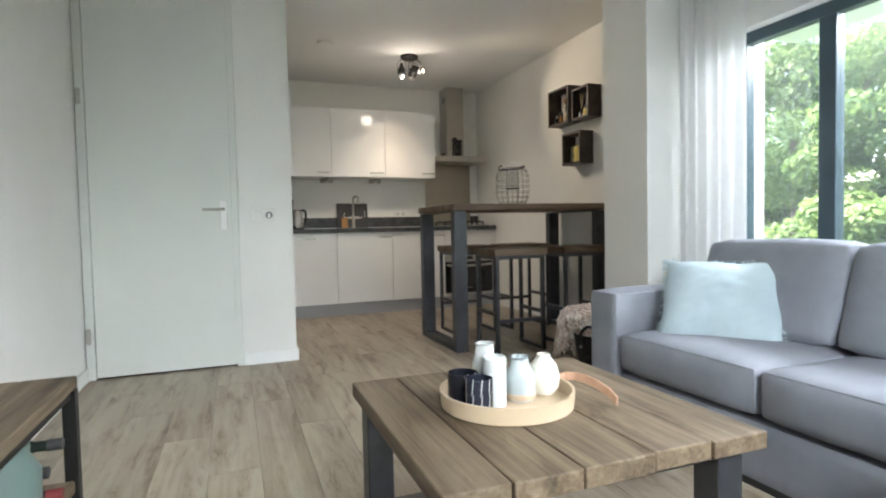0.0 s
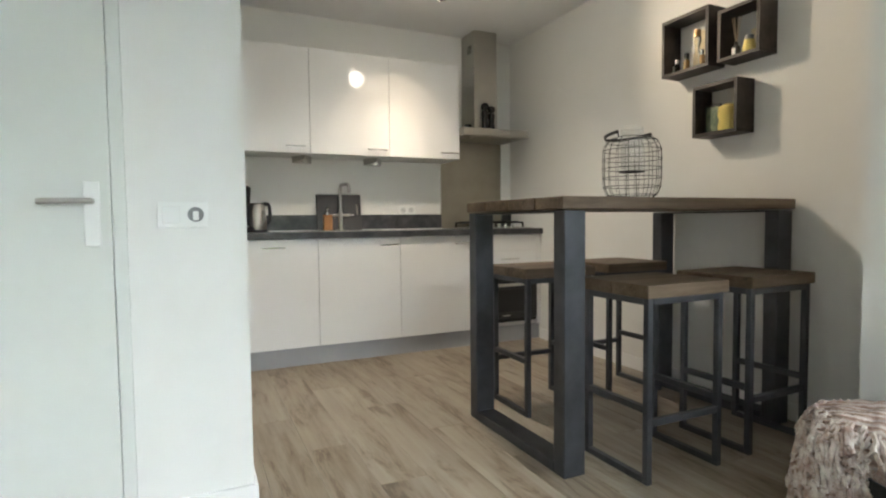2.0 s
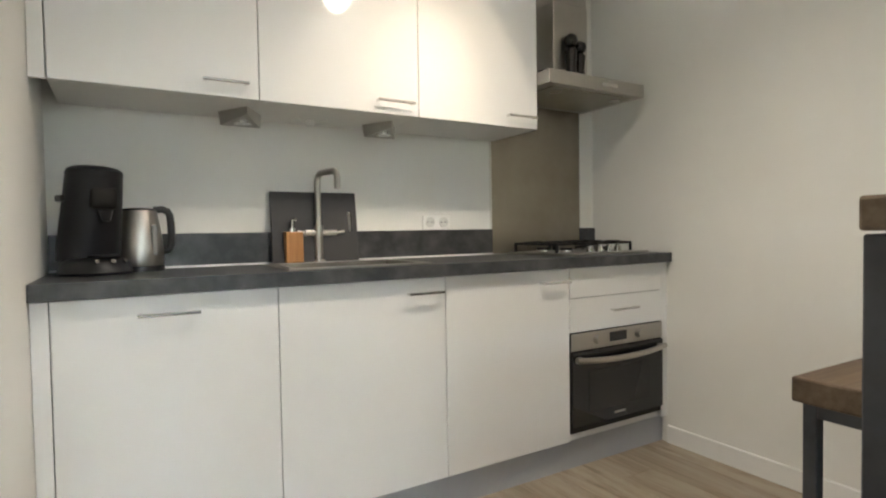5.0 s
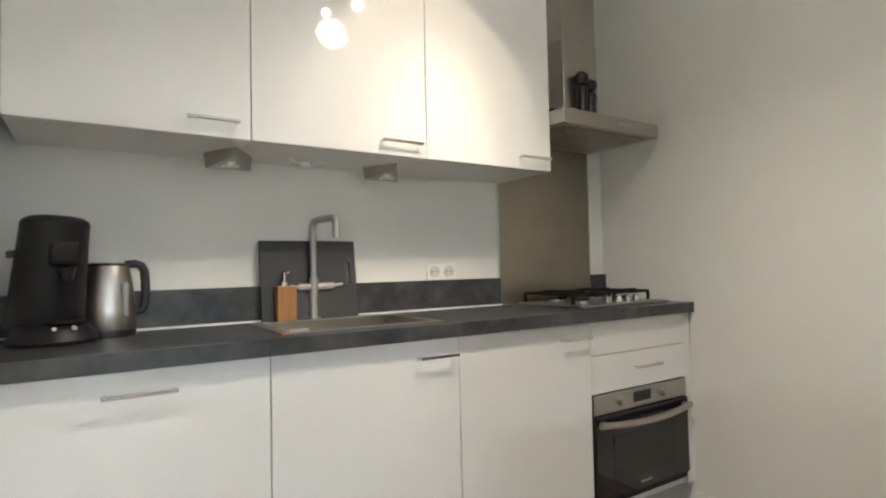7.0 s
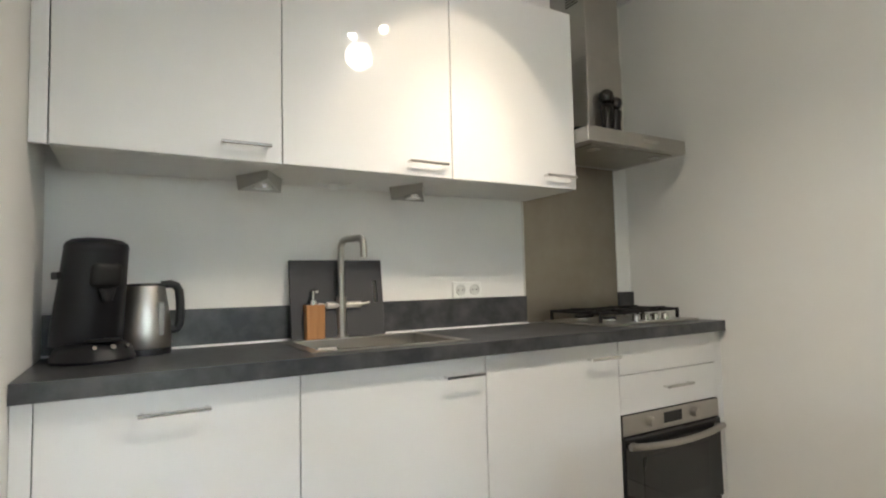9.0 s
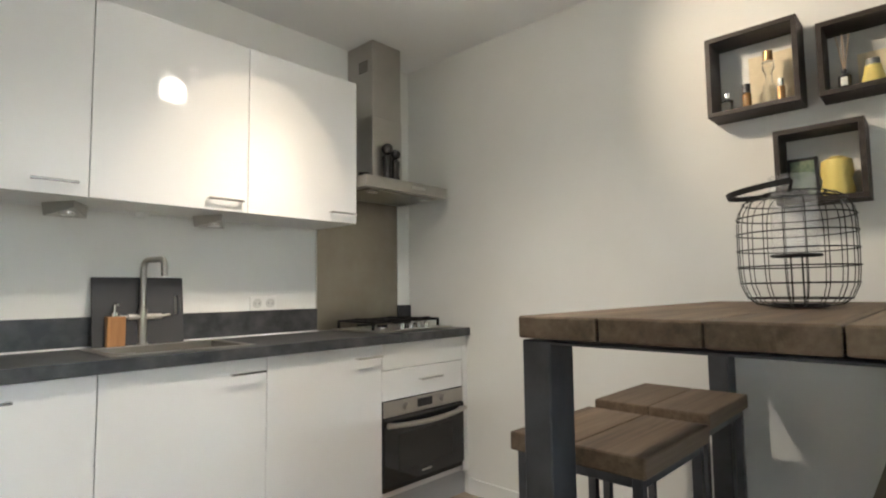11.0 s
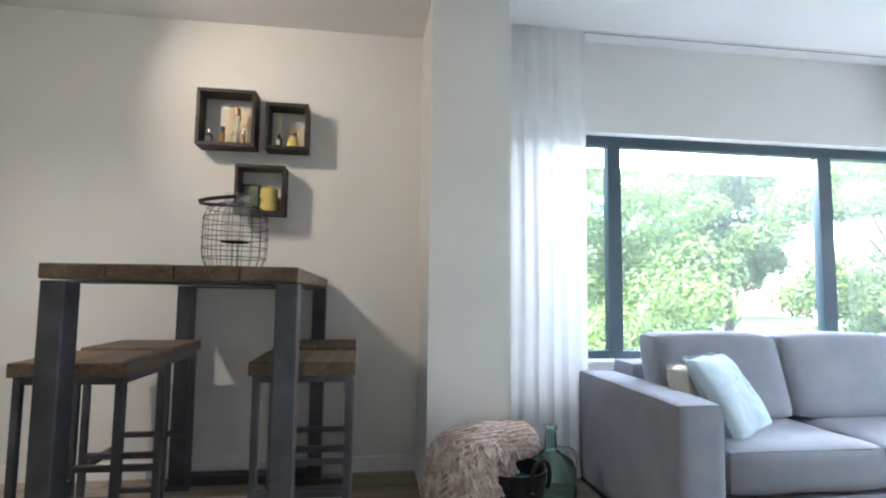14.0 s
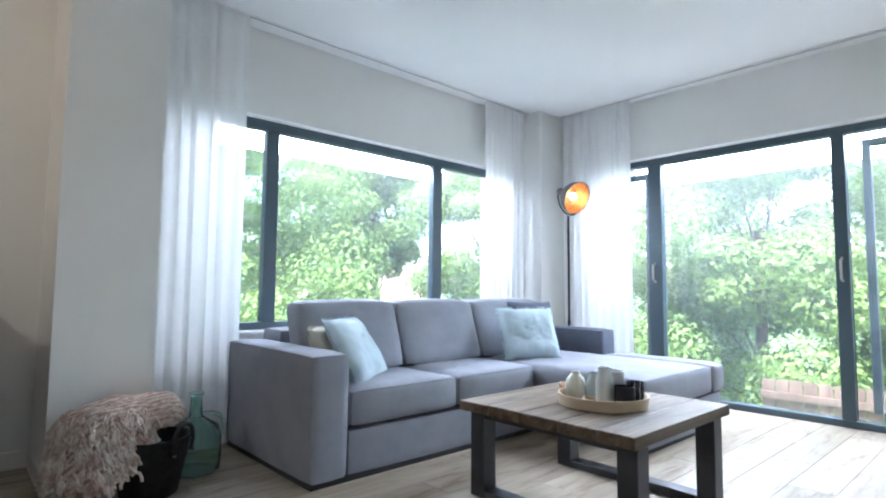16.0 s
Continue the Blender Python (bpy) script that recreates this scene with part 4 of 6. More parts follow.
def lantern():
    l = thing("wire_lantern", (3.38, 6.57, 1.089), "round black wire lantern with a glass candle cup", "lantern")
    prof = [(0.062, 0.004), (0.095, 0.008), (0.118, 0.026), (0.131, 0.055), (0.135, 0.09), (0.136, 0.15), (0.135, 0.215), (0.130, 0.245), (0.116, 0.270), (0.095, 0.283), (0.072, 0.287)]
    prof = [(q, z * 1.05) for q, z in prof]
    for k in range(18):
        a = 2 * math.pi * k / 18
        part("wire", tubem([(r * math.cos(a), r * math.sin(a), z) for r, z in prof], 0.0013, 5), M_BLACKM, l, "", True)
    for r, z in ((0.117, 0.024), (0.134, 0.062), (0.138, 0.103), (0.138, 0.145), (0.138, 0.187), (0.136, 0.228), (0.119, 0.267), (0.074, 0.288)):
        part("hoop", tubem([(r * math.cos(2 * math.pi * k / 40), r * math.sin(2 * math.pi * k / 40), z * 1.05) for k in range(40)], 0.0019, 5, True), M_BLACKM, l, "", True)
    bm = lathe(bmesh.new(), [(0.0, 0.002), (0.066, 0.002), (0.066, 0.012), (0, 0.012)], 28)
    part("foot", bm, M_BLACKM, l, "round black base plate", True)
    bm = bmesh.new()
    rows = []
    for a in np.linspace(0, math.pi, 25):
        p = Vector((0.105 * math.cos(a), 0.178 * math.sin(a) - 0.02, 0.322 - 0.014 * math.sin(a)))
        out = Vector((math.cos(a), math.sin(a), 0)) * 0.0015
        up = Vector((0, 0.0025, 0.0075))
        rows.append([bm.verts.new(p + e * out + f * up) for e, f in ((-1, -1), (1, -1), (1, 1), (-1, 1))])
    for p, q in zip(rows, rows[1:]):
        for k in range(4):
            bm.faces.new([p[k], p[(k + 1) % 4], q[(k + 1) % 4], q[k]])
    bm.faces.new(rows[0][::-1]), bm.faces.new(rows[-1])
    part("handle", bm, M_BLACKM, l, "flat black band handle, folded down to one side")
    for e in (-1, 1):
        part("pivot", tubem([(e * 0.105, -0.02, 0.324), (e * 0.100, -0.015, 0.308), (e * 0.090, -0.01, 0.298)], 0.0035, 6), M_BLACKM, l, "black wire eye that holds the handle", True)
    bm = lathe(bmesh.new(), [(0.0, 0.140), (0.052, 0.140), (0.055, 0.146), (0.055, 0.350), (0.052, 0.350), (0.051, 0.150), (0.0, 0.148)], 36)
    part("glass_cup", bm, M_CUP, l, "clear glass candle cup", True)
    bm = tube(bmesh.new(), [(0.057 * math.cos(2 * math.pi * k / 24), 0.057 * math.sin(2 * math.pi * k / 24), 0.137) for k in range(24)], 0.0035, 5, True)
    for k in range(2):
        c, q = math.cos(k * math.pi / 2), math.sin(k * math.pi / 2)
        tube(bm, [(-0.057 * c, -0.057 * q, 0.137), (0.057 * c, 0.057 * q, 0.137)], 0.0025, 5)
    for a in (0.4, 0.4 + math.pi):
        tube(bm, [(0.057 * math.cos(a), 0.057 * math.sin(a), 0.137), (0.057 * math.cos(a), 0.057 * math.sin(a), 0.012)], 0.0022, 5)
    part("cup_holder", bm, M_BLACKM, l, "", True)


lantern()


# ---- wall boxes ----
SX = 3.965


def wall_box_shelf(y0, y1, z0, z1, label):
    s = thing("box_shelf", (SX, y0, z0), label, "wall shelf", "square box shelves")
    d, w, h, t = NICHE_E - SX - 0.001, y1 - y0, z1 - z0, 0.018
    part("top_board", boxm(0, 0, h - t, d, w, h, bevel=0.001), M_SHELFW, s)
    part("bottom_board", boxm(0, 0, 0, d, w, t, bevel=0.001), M_SHELFW, s)
    for a in (0, w - t):
        part("side_board", boxm(0, a, t, d, a + t, h - t, bevel=0.001), M_SHELFW, s)


wall_box_shelf(6.63, 6.945, 1.815, 2.135, "large dark wooden box shelf holding small bottles")
wall_box_shelf(6.34, 6.575, 1.810, 2.075, "smaller dark wooden box shelf with a reed diffuser")
wall_box_shelf(6.455, 6.725, 1.440, 1.715, "low dark wooden box shelf with a yellow candle")


def flask(name, at, prof, m, label, cap=None, category="bottle"):
    f = thing(name, at, label, category)
    part("body", lathe(bmesh.new(), prof, 20), m, f, "", True)
    if cap:
        part("cap", cyl(bmesh.new(), (0, 0, cap[0]), (0, 0, cap[1]), cap[2], n=18), cap[3], f, cap[4], True)
    return f


M_PHOTO = mottled("cream_card", (0.72, 0.62, 0.42), (0.80, 0.70, 0.50), 0.7, 20, 80, 0.1)
M_AMBER = mat("amber_glass", (0.25, 0.13, 0.04), 0.1)
M_BRONZE = mat("bronze_cap", (0.35, 0.22, 0.10), 0.3, 0.9)
cd = thing("card", (4.092, 6.648, 1.8335), "cream card leaning at the back of the shelf", "card")
part("sheet", boxm(-0.004, 0, 0, 0.0, 0.17, 0.225), M_PHOTO, cd)
zA = 1.8335
flask("perfume_bottle", (4.02, 6.885, zA), [(0, 0), (0.022, 0), (0.022, 0.05), (0.008, 0.055), (0.008, 0.06), (0, 0.06)], M_CLEAR, "squat clear glass bottle on the shelf", (0.06, 0.08, 0.010, M_CHROME, "small silver cap"))
flask("small_bottle", (4.02, 6.815, zA), [(0, 0), (0.016, 0), (0.016, 0.06), (0.009, 0.066), (0, 0.066)], M_AMBER, "small amber bottle with dark cap", (0.0665, 0.10, 0.014, M_BLACKP, "black cap"))
flask("spray_bottle", (4.01, 6.735, zA), [(0, 0), (0.022, 0), (0.022, 0.065), (0.012, 0.085), (0.012, 0.12), (0.020, 0.135), (0.020, 0.165), (0, 0.165)], M_CLEAR, "tall clear bottle with bronze stopper", (0.166, 0.205, 0.017, M_BRONZE, "bronze stopper"))
flask("small_bottle", (4.0, 6.695, zA), [(0, 0), (0.014, 0), (0.014, 0.055), (0, 0.055)], M_BRONZE, "tiny bronze coloured flacon", (0.056, 0.085, 0.010, M_CHROME, "silver cap"))
zB = 1.8285
rd = flask("reed_diffuser", (4.02, 6.505, zB), [(0, 0), (0.020, 0), (0.020, 0.05), (0.009, 0.06), (0.009, 0.075), (0, 0.075)], M_BLACKP, "small dark diffuser bottle with reeds", category="diffuser")
bm = bmesh.new()
for k in range(6):
    a = k * 1.05
    cyl(bm, (0.002 * math.cos(a), 0.002 * math.sin(a), 0.075), (0.016 * math.cos(a), 0.022 * math.sin(a), 0.20), 0.0018, n=6)
part("reeds", bm, M_WICKER, rd, "pale wooden reeds")
part("label_plate", boxm(-0.0215, -0.010, 0.012, -0.0203, 0.010, 0.042), M_TRIM, rd, "white paper label")
cd = thing("card", (4.092, 6.362, zB), "small cream card at the back of the shelf", "card")
part("sheet", boxm(-0.004, 0, 0, 0.0, 0.11, 0.14), M_PHOTO, cd)
flask("diffuser_bottle", (4.01, 6.425, zB), [(0, 0), (0.034, 0), (0.034, 0.012), (0.026, 0.045), (0.024, 0.062), (0, 0.062)], M_YELLOW, "low yellow glass flacon with grey shoulder", (0.0625, 0.085, 0.020, M_GREYMETAL, "grey collar"))
zC = 1.4585
cn = flask("candle", (4.02, 6.545, zC), [(0, 0), (0.046, 0), (0.050, 0.02), (0.043, 0.06), (0.050, 0.08), (0.046, 0.125), (0.02, 0.14), (0, 0.142)], M_YELLOW, "pale yellow ribbed candle on the shelf", category="candle")
ph = thing("photo_frame", (4.03, 6.60, zC), "small dark framed green picture leaning in the shelf", "picture frame")
part("frame", boxm(0, 0, 0, 0.012, 0.098, 0.155, bevel=0.001), M_BLACKP, ph)
part("picture", boxm(-0.002, 0.012, 0.012, -0.0005, 0.086, 0.143), mottled("green_picture", (0.05, 0.09, 0.06), (0.20, 0.24, 0.15), 0.4, 25, 80, 0.1), ph, "green leafy print")


# ---- ceiling spots ----
def ceiling_spots():
    FX, FY = 2.86, 7.65
    warm, mild = (1.0, 0.80, 0.56), (1.0, 0.87, 0.70)
    # The third head's beam is opened to a wide flood, as fill for the niche.
    beams = (((1.1, warm, 58, 0.4, 0.02), (1.9, warm, 36, 1.0, 0.02)), ((4.2, warm, 74, 1.0, 0.02),), ((5.5, mild, 150, 1.0, 0.02),))
    l = thing("ceiling_spotlight", (FX, FY, CEIL), "dark ceiling spotlight with three swivel heads", "ceiling light")
    part("base", lathe(bmesh.new(), [(0, -0.001), (0.085, -0.001), (0.085, -0.022), (0.07, -0.032), (0, -0.032)], 32), M_BLACKM, l, "round black ceiling plate", True)
    aims = (((0.0, 8.49 - FY, 1.60 - CEIL), (0.045, 0.03)), ((4.10 - FX, -1.31, 2.0 - CEIL), (0.055, -0.055)), ((-0.12, -0.15, -1.9), (-0.08, 0.0)))
    # Added point lamp below the heads, to fill the upper walls and ceiling.
    spill = bpy.data.lights.new("spill_fill", "POINT")
    spill.energy, spill.color, spill.shadow_soft_size = 0.40, mild, 0.07
    new("spill_fill", spill).matrix_world = Matrix.Translation((FX - 0.02, FY - 0.09, CEIL - 0.29))
    for k, (aim, (dx, dy)) in enumerate(aims):
        c = Vector((dx, dy, -0.145))
        d = (Vector(aim) - c).normalized()
        m = Matrix.Translation(c) @ d.to_track_quat("Z", "Y").to_matrix().to_4x4()
        head = part("head", lathe(bmesh.new(), [(0, -0.075), (0.014, -0.072), (0.020, -0.045), (0.034, -0.010), (0.041, 0.025), (0.041, 0.035), (0.037, 0.035), (0.028, 0.005), (0, 0.000)], 28, m=m), M_BLACKM, l, "swivel spot head", True)
        part("lens", lathe(bmesh.new(), [(0.020, 0.012), (0.035, 0.030), (0.038, 0.044), (0.034, 0.058), (0.024, 0.068), (0.012, 0.073)], 24, m=m), M_BULBGLASS, head, "silvery round bulb", True)
        part("filament", lathe(bmesh.new(), [(0, 0.0755), (0.012, 0.0735), (0.012, 0.071), (0, 0.071)], 16, m=m), M_SPOTLENS, head, "glowing bulb centre")
        for e in (-1, 1):
            q = Vector((dx + e * 0.043, dy, 0))
            part("arm", tubem([(dx * 0.7 + e * 0.012, dy * 0.7, -0.03), (q.x, q.y, -0.075), (q.x, q.y, c.z)], 0.003), M_BLACKM, l, "thin bent bracket arm", True)
        p = Vector((FX, FY, CEIL)) + c + d * 0.085
        for watts, color, size, blend, soft in beams[k]:
            la = bpy.data.lights.new("spot_beam", "SPOT")
            la.energy, la.color, la.spot_size, la.spot_blend, la.shadow_soft_size = watts, color, radians(size), blend, soft
            new("spot_beam", la).matrix_world = look(p, p + d)


ceiling_spots()


cap = thing("smoke_alarm", (2.03, 7.50, CEIL), "flat round white smoke alarm on the kitchen ceiling", "smoke alarm")
part("cover", lathe(bmesh.new(), [(0, -0.001), (0.072, -0.001), (0.072, -0.010), (0.064, -0.020), (0, -0.022)], 32), M_TRIM, cap, "", True)
part("test_button", cyl(bmesh.new(), (0, 0, -0.0245), (0, 0, -0.0222), 0.005, n=10), M_STEEL, cap)


# ---- basket, blanket, bottle ----
def basket():
    b = thing("storage_basket", (3.305, 5.335, 0), "round black basket with a knitted blanket hanging over it", "basket")
    bm = lathe(bmesh.new(), [(0, 0.0), (0.105, 0.0), (0.115, 0.008), (0.148, 0.17), (0.160, 0.25), (0.152, 0.25), (0.140, 0.17), (0.105, 0.016), (0, 0.016)], 36)
    part("body", bm, M_BASKET, b, "", True)
    b.matrix_world = pose(3.305, 5.335, 0, 0, 0, -57)
    part("contents", lathe(bmesh.new(), [(0.140, 0.180), (0.10, 0.196), (0.05, 0.204), (0, 0.204)], 24), mottled("teal_cloth", (0.03, 0.16, 0.15), (0.05, 0.24, 0.22), 0.9, 9, 120, 0.4), b, "folded teal cloth", True)
    for s in (-1, 1):
        pts = [(0.062 * math.cos(a), s * (0.164 + 0.010 * math.sin(a)), 0.228 + 0.085 * math.sin(a)) for a in np.linspace(-0.5, math.pi + 0.5, 14)]
        loop = part("handle", tubem(pts, 0.009, 8), M_BASKET, b, "thick black loop handle", True)
        for dx in (-0.055, 0.055):
            part("rivet", cyl(bmesh.new(), (dx, s * 0.166, 0.19), (dx, s * 0.176, 0.19), 0.007, n=10), M_CHROME, loop, "metal rivet")


basket()


def blanket():
    along, across = Vector((-0.40, 0.916, 0)), Vector((-0.916, -0.40, 0))
    m = mat("knitted_pink_wool", (0.6, 0.5, 0.45), 0.95, 0, 0.1)
    v = coords(m, (1, 1, 1))
    dot = m.node_tree.nodes.new("ShaderNodeVectorMath")
    dot.operation = "DOT_PRODUCT"
    dot.inputs[1].default_value = (across.x, across.y, -1.0)
    dot2 = m.node_tree.nodes.new("ShaderNodeVectorMath")
    dot2.operation = "DOT_PRODUCT"
    dot2.inputs[1].default_value = tuple(along)
    comb = node(m, "ShaderNodeCombineXYZ")
    link(m, v, dot.inputs[0]), link(m, v, dot2.inputs[0])
    link(m, dot.outputs["Value"], comb.inputs[0]), link(m, dot2.outputs["Value"], comb.inputs[1])
    w = node(m, "ShaderNodeTexWave", Scale=9.5, Distortion=2.0, Detail=2.0)
    w.inputs["Detail Scale"].default_value = 2.5
    w.bands_direction = "X"
    no = node(m, "ShaderNodeTexNoise", Scale=45.0, Detail=4.0)
    link(m, comb.outputs[0], w.inputs["Vector"]), link(m, v, no.inputs["Vector"])
    mx = node(m, "ShaderNodeMix")
    mx.inputs[0].default_value = 0.62
    link(m, w.outputs[0], mx.inputs[2]), link(m, no.outputs[0], mx.inputs[3])
    link(m, ramp(m, mx.outputs[0], [(0.25, (0.32, 0.21, 0.165)), (0.5, (0.49, 0.37, 0.31)), (0.8, (0.68, 0.60, 0.53))]), m.node_tree.nodes["Principled BSDF"].inputs["Base Color"])
    bump(m, mx.outputs[0], 0.9, 0.012)
    mf = mottled("yarn_fringe", (0.42, 0.29, 0.24), (0.76, 0.70, 0.63), 0.95, 22, 150, 0.6, spec=0.1, distance=0.004)
    t = thing("blanket", (3.40, 5.42, 0.0), "chunky pink and cream knitted blanket slung over the basket", "blanket")
    bm = bmesh.new()
    n, k = 110, 40
    grid = []

    def path(a, u):
        """Out from the middle of the mound, over its shoulder, and down where it hangs free."""
        c, s = math.cos(a), math.sin(a)
        free = min(1.0, max(0.0, (c - 0.10) / 0.5))
        free = free * free * (3 - 2 * free)
        if s > 0:
            rp = 0.14 + 0.065 * free
        else:
            rp = 0.13
        reach = ((abs(c) / 0.275) ** 2.4 + (abs(s) / rp) ** 2.4) ** (-1 / 2.4)
        zr = 0.285 + 0.015 * free
        fall = 0.165 * free * (1.0 if s > -0.2 else 0.6) + 0.015
        if u < 0.6:
            q = u / 0.6
            r, z = reach * math.sin(q * math.pi / 2), 0.41 - (0.41 - zr) * (1 - math.cos(q * math.pi / 2)) ** 1.5
        else:
            q = (u - 0.6) / 0.4
            r, z = reach + 0.03 * q * free, zr - q * fall
        p = along * (r * c) + across * (r * s)
        return Vector((p.x, p.y, z))
    for i in range(n):
        a = 2 * math.pi * i / n
        row = []
        for j in range(k + 1):
            u = j / k
            c = path(a, u)
            w_ = 0.016 * noise.noise(c * 8) + 0.008 * noise.noise(c * 26) + 0.004 * math.sin((c.dot(across) - c.z) * 190 + 3 * noise.noise(c * 6))
            flat = Vector((c.x, c.y, 0))
            if flat.length > 0.02:
                flat = flat.normalized() * (w_ + 0.014 * max(0, u - 0.6) * math.sin(a * 24))
            row.append(bm.verts.new((c.x + flat.x, c.y + flat.y, c.z + w_)))
        grid.append(row)
    for i in range(n):
        p, q = grid[i], grid[(i + 1) % n]
        for j in range(k):
            bm.faces.new([p[j], q[j], q[j + 1], p[j + 1]])
    bmesh.ops.remove_doubles(bm, verts=bm.verts, dist=0.0008)
    part("cloth", bm, m, t, "", True)
    rng = random.Random(4)
    bm = bmesh.new()
    for i in range(520):
        a = rng.uniform(-0.9, 1.75)
        u = rng.uniform(0.36, 1.0)
        p = path(a, u)
        out = (path(a, min(1.0, u + 0.02)) - path(a, u - 0.04))
        out = out.normalized()
        away = Vector((p.x, p.y, 0.0)).normalized()
        side = Vector((-away.y, away.x, 0))
        p = p + away * 0.008 + Vector((0, 0, 0.006))
        pts = [p]
        curl, turn = rng.uniform(0.004, 0.012), rng.uniform(0, 6.28)
        sway = rng.uniform(-0.010, 0.010)
        for s in range(4):
            step = (out * 0.5 + Vector((0, 0, -0.5)) + away * rng.uniform(-0.1, 0.25)).normalized() * rng.uniform(0.010, 0.020)
            p = p + step + side * (sway + curl * math.sin(turn + 2.1 * s))
            p.z = max(p.z, 0.010)
            pts.append(p)
        tube(bm, pts, rng.uniform(0.0045, 0.0085), 6)
    tagged(part("fringe", bm, mf, t, "shaggy cream and pink yarn fringe", True), kind="stuff")


blanket()


def demijohn():
    b = thing("glass_bottle", (3.468, 5.095, 0), "large green glass demijohn bottle on the floor", "bottle")
    prof = [(0, 0.002), (0.095, 0.002), (0.112, 0.02), (0.115, 0.10), (0.113, 0.19), (0.098, 0.235), (0.06, 0.262), (0.033, 0.285), (0.029, 0.32), (0.026, 0.385), (0.034, 0.39), (0.034, 0.405), (0.024, 0.405), (0.022, 0.30), (0.05, 0.262), (0.10, 0.20), (0.108, 0.10), (0.10, 0.02), (0, 0.012)]
    prof = [(r * (1.07 if z < 0.27 else 1.0), z * 0.95) for r, z in prof]
    part("body", lathe(bmesh.new(), prof, 36), M_GREENGLASS, b, "", True)
    part("handle", tubem([(0, -0.028, 0.275), (0, -0.07, 0.277), (0, -0.105, 0.265), (0, -0.130, 0.24), (0, -0.137, 0.20), (0, -0.132, 0.165), (0, -0.118, 0.145)], 0.010, 10), M_GREENGLASS, b, "curved glass handle", True)


demijohn()


# ---- sofa ----
def sofa():
    X0, X1, YN, YS = 2.845, 3.84, 4.81, 2.10
    o = Vector((X0, YS, 0))
    s = thing("corner_sofa", tuple(o), "grey-blue fabric corner sofa with a chaise section", "sofa")

    def p(name, x0, y0, z0, x1, y1, z1, r, sw, m=M_SOFA, label="", cuts=8):
        return part(name, puff(bmesh.new(), x0 - o.x, y0 - o.y, z0, x1 - o.x, y1 - o.y, z1, r, sw, cuts), m, s, label, True)
    p("armrest", X0, YN - 0.20, 0.022, X1, YN, 0.60, 0.025, 0.004)
    # The far armrest is coloured darker than the rest of the sofa.
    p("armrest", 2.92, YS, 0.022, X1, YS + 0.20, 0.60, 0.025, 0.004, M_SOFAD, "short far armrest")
    p("base", X0 + 0.012, YS + 0.205, 0.022, X1, YN - 0.205, 0.235, 0.02, 0.002)
    p("back_frame", 3.60, YS + 0.205, 0.24, X1, YN - 0.205, 0.665, 0.03, 0.003)
    ys = [4.605, 3.895, 3.205]
    for a, b in zip(ys, ys[1:]):
        p("seat_cushion", X0 + 0.002, b + 0.004, 0.24, 3.445, a - 0.004, 0.425, 0.035, 0.014, label="plump seat cushion")
    p("chaise_base", 2.12, YS + 0.03, 0.022, X0 + 0.008, 3.19, 0.235, 0.02, 0.002)
    p("chaise_cushion", 2.10, YS + 0.21, 0.24, 3.445, 3.20, 0.425, 0.035, 0.010, label="long chaise seat cushion")
    p("chaise_edge", 2.10, YS + 0.02, 0.24, 2.915, YS + 0.206, 0.425, 0.03, 0.006)
    for a, b in zip(ys, ys[1:]):
        seam = tubem([(X0 + 0.006 - o.x, y - o.y, 0.412) for y in np.linspace(b + 0.035, a - 0.035, 9)], 0.0028, 6)
        part("piping", seam, M_SOFA, s, "thin seam piping on the seat cushion", True)
    yb = [4.60, 3.93, 3.24, 2.46]
    for a, b in zip(yb, yb[1:]):
        bm = puff(bmesh.new(), 3.27 - o.x, b + 0.005 - o.y, 0.43, 3.46 - o.x, a - 0.005 - o.y, 0.825, 0.038, 0.012)
        for v in bm.verts:
            v.co.x += 0.30 * (v.co.z - 0.43)
        part("back_cushion", bm, M_SOFA, s, "plump back cushion", True)
    # Added black boxes draw the shadow gap between sofa and floor.
    for x0, y0, x1, y1 in ((X0 + 0.02, 3.20, X1 - 0.01, YN - 0.015), (2.14, YS + 0.045, X1 - 0.01, 3.175)):
        part("plinth", boxm(x0 - o.x, y0 - o.y, 0, x1 - o.x, y1 - o.y, 0.03), M_RUBBER, s, "black strip standing in for the shadow gap")


sofa()


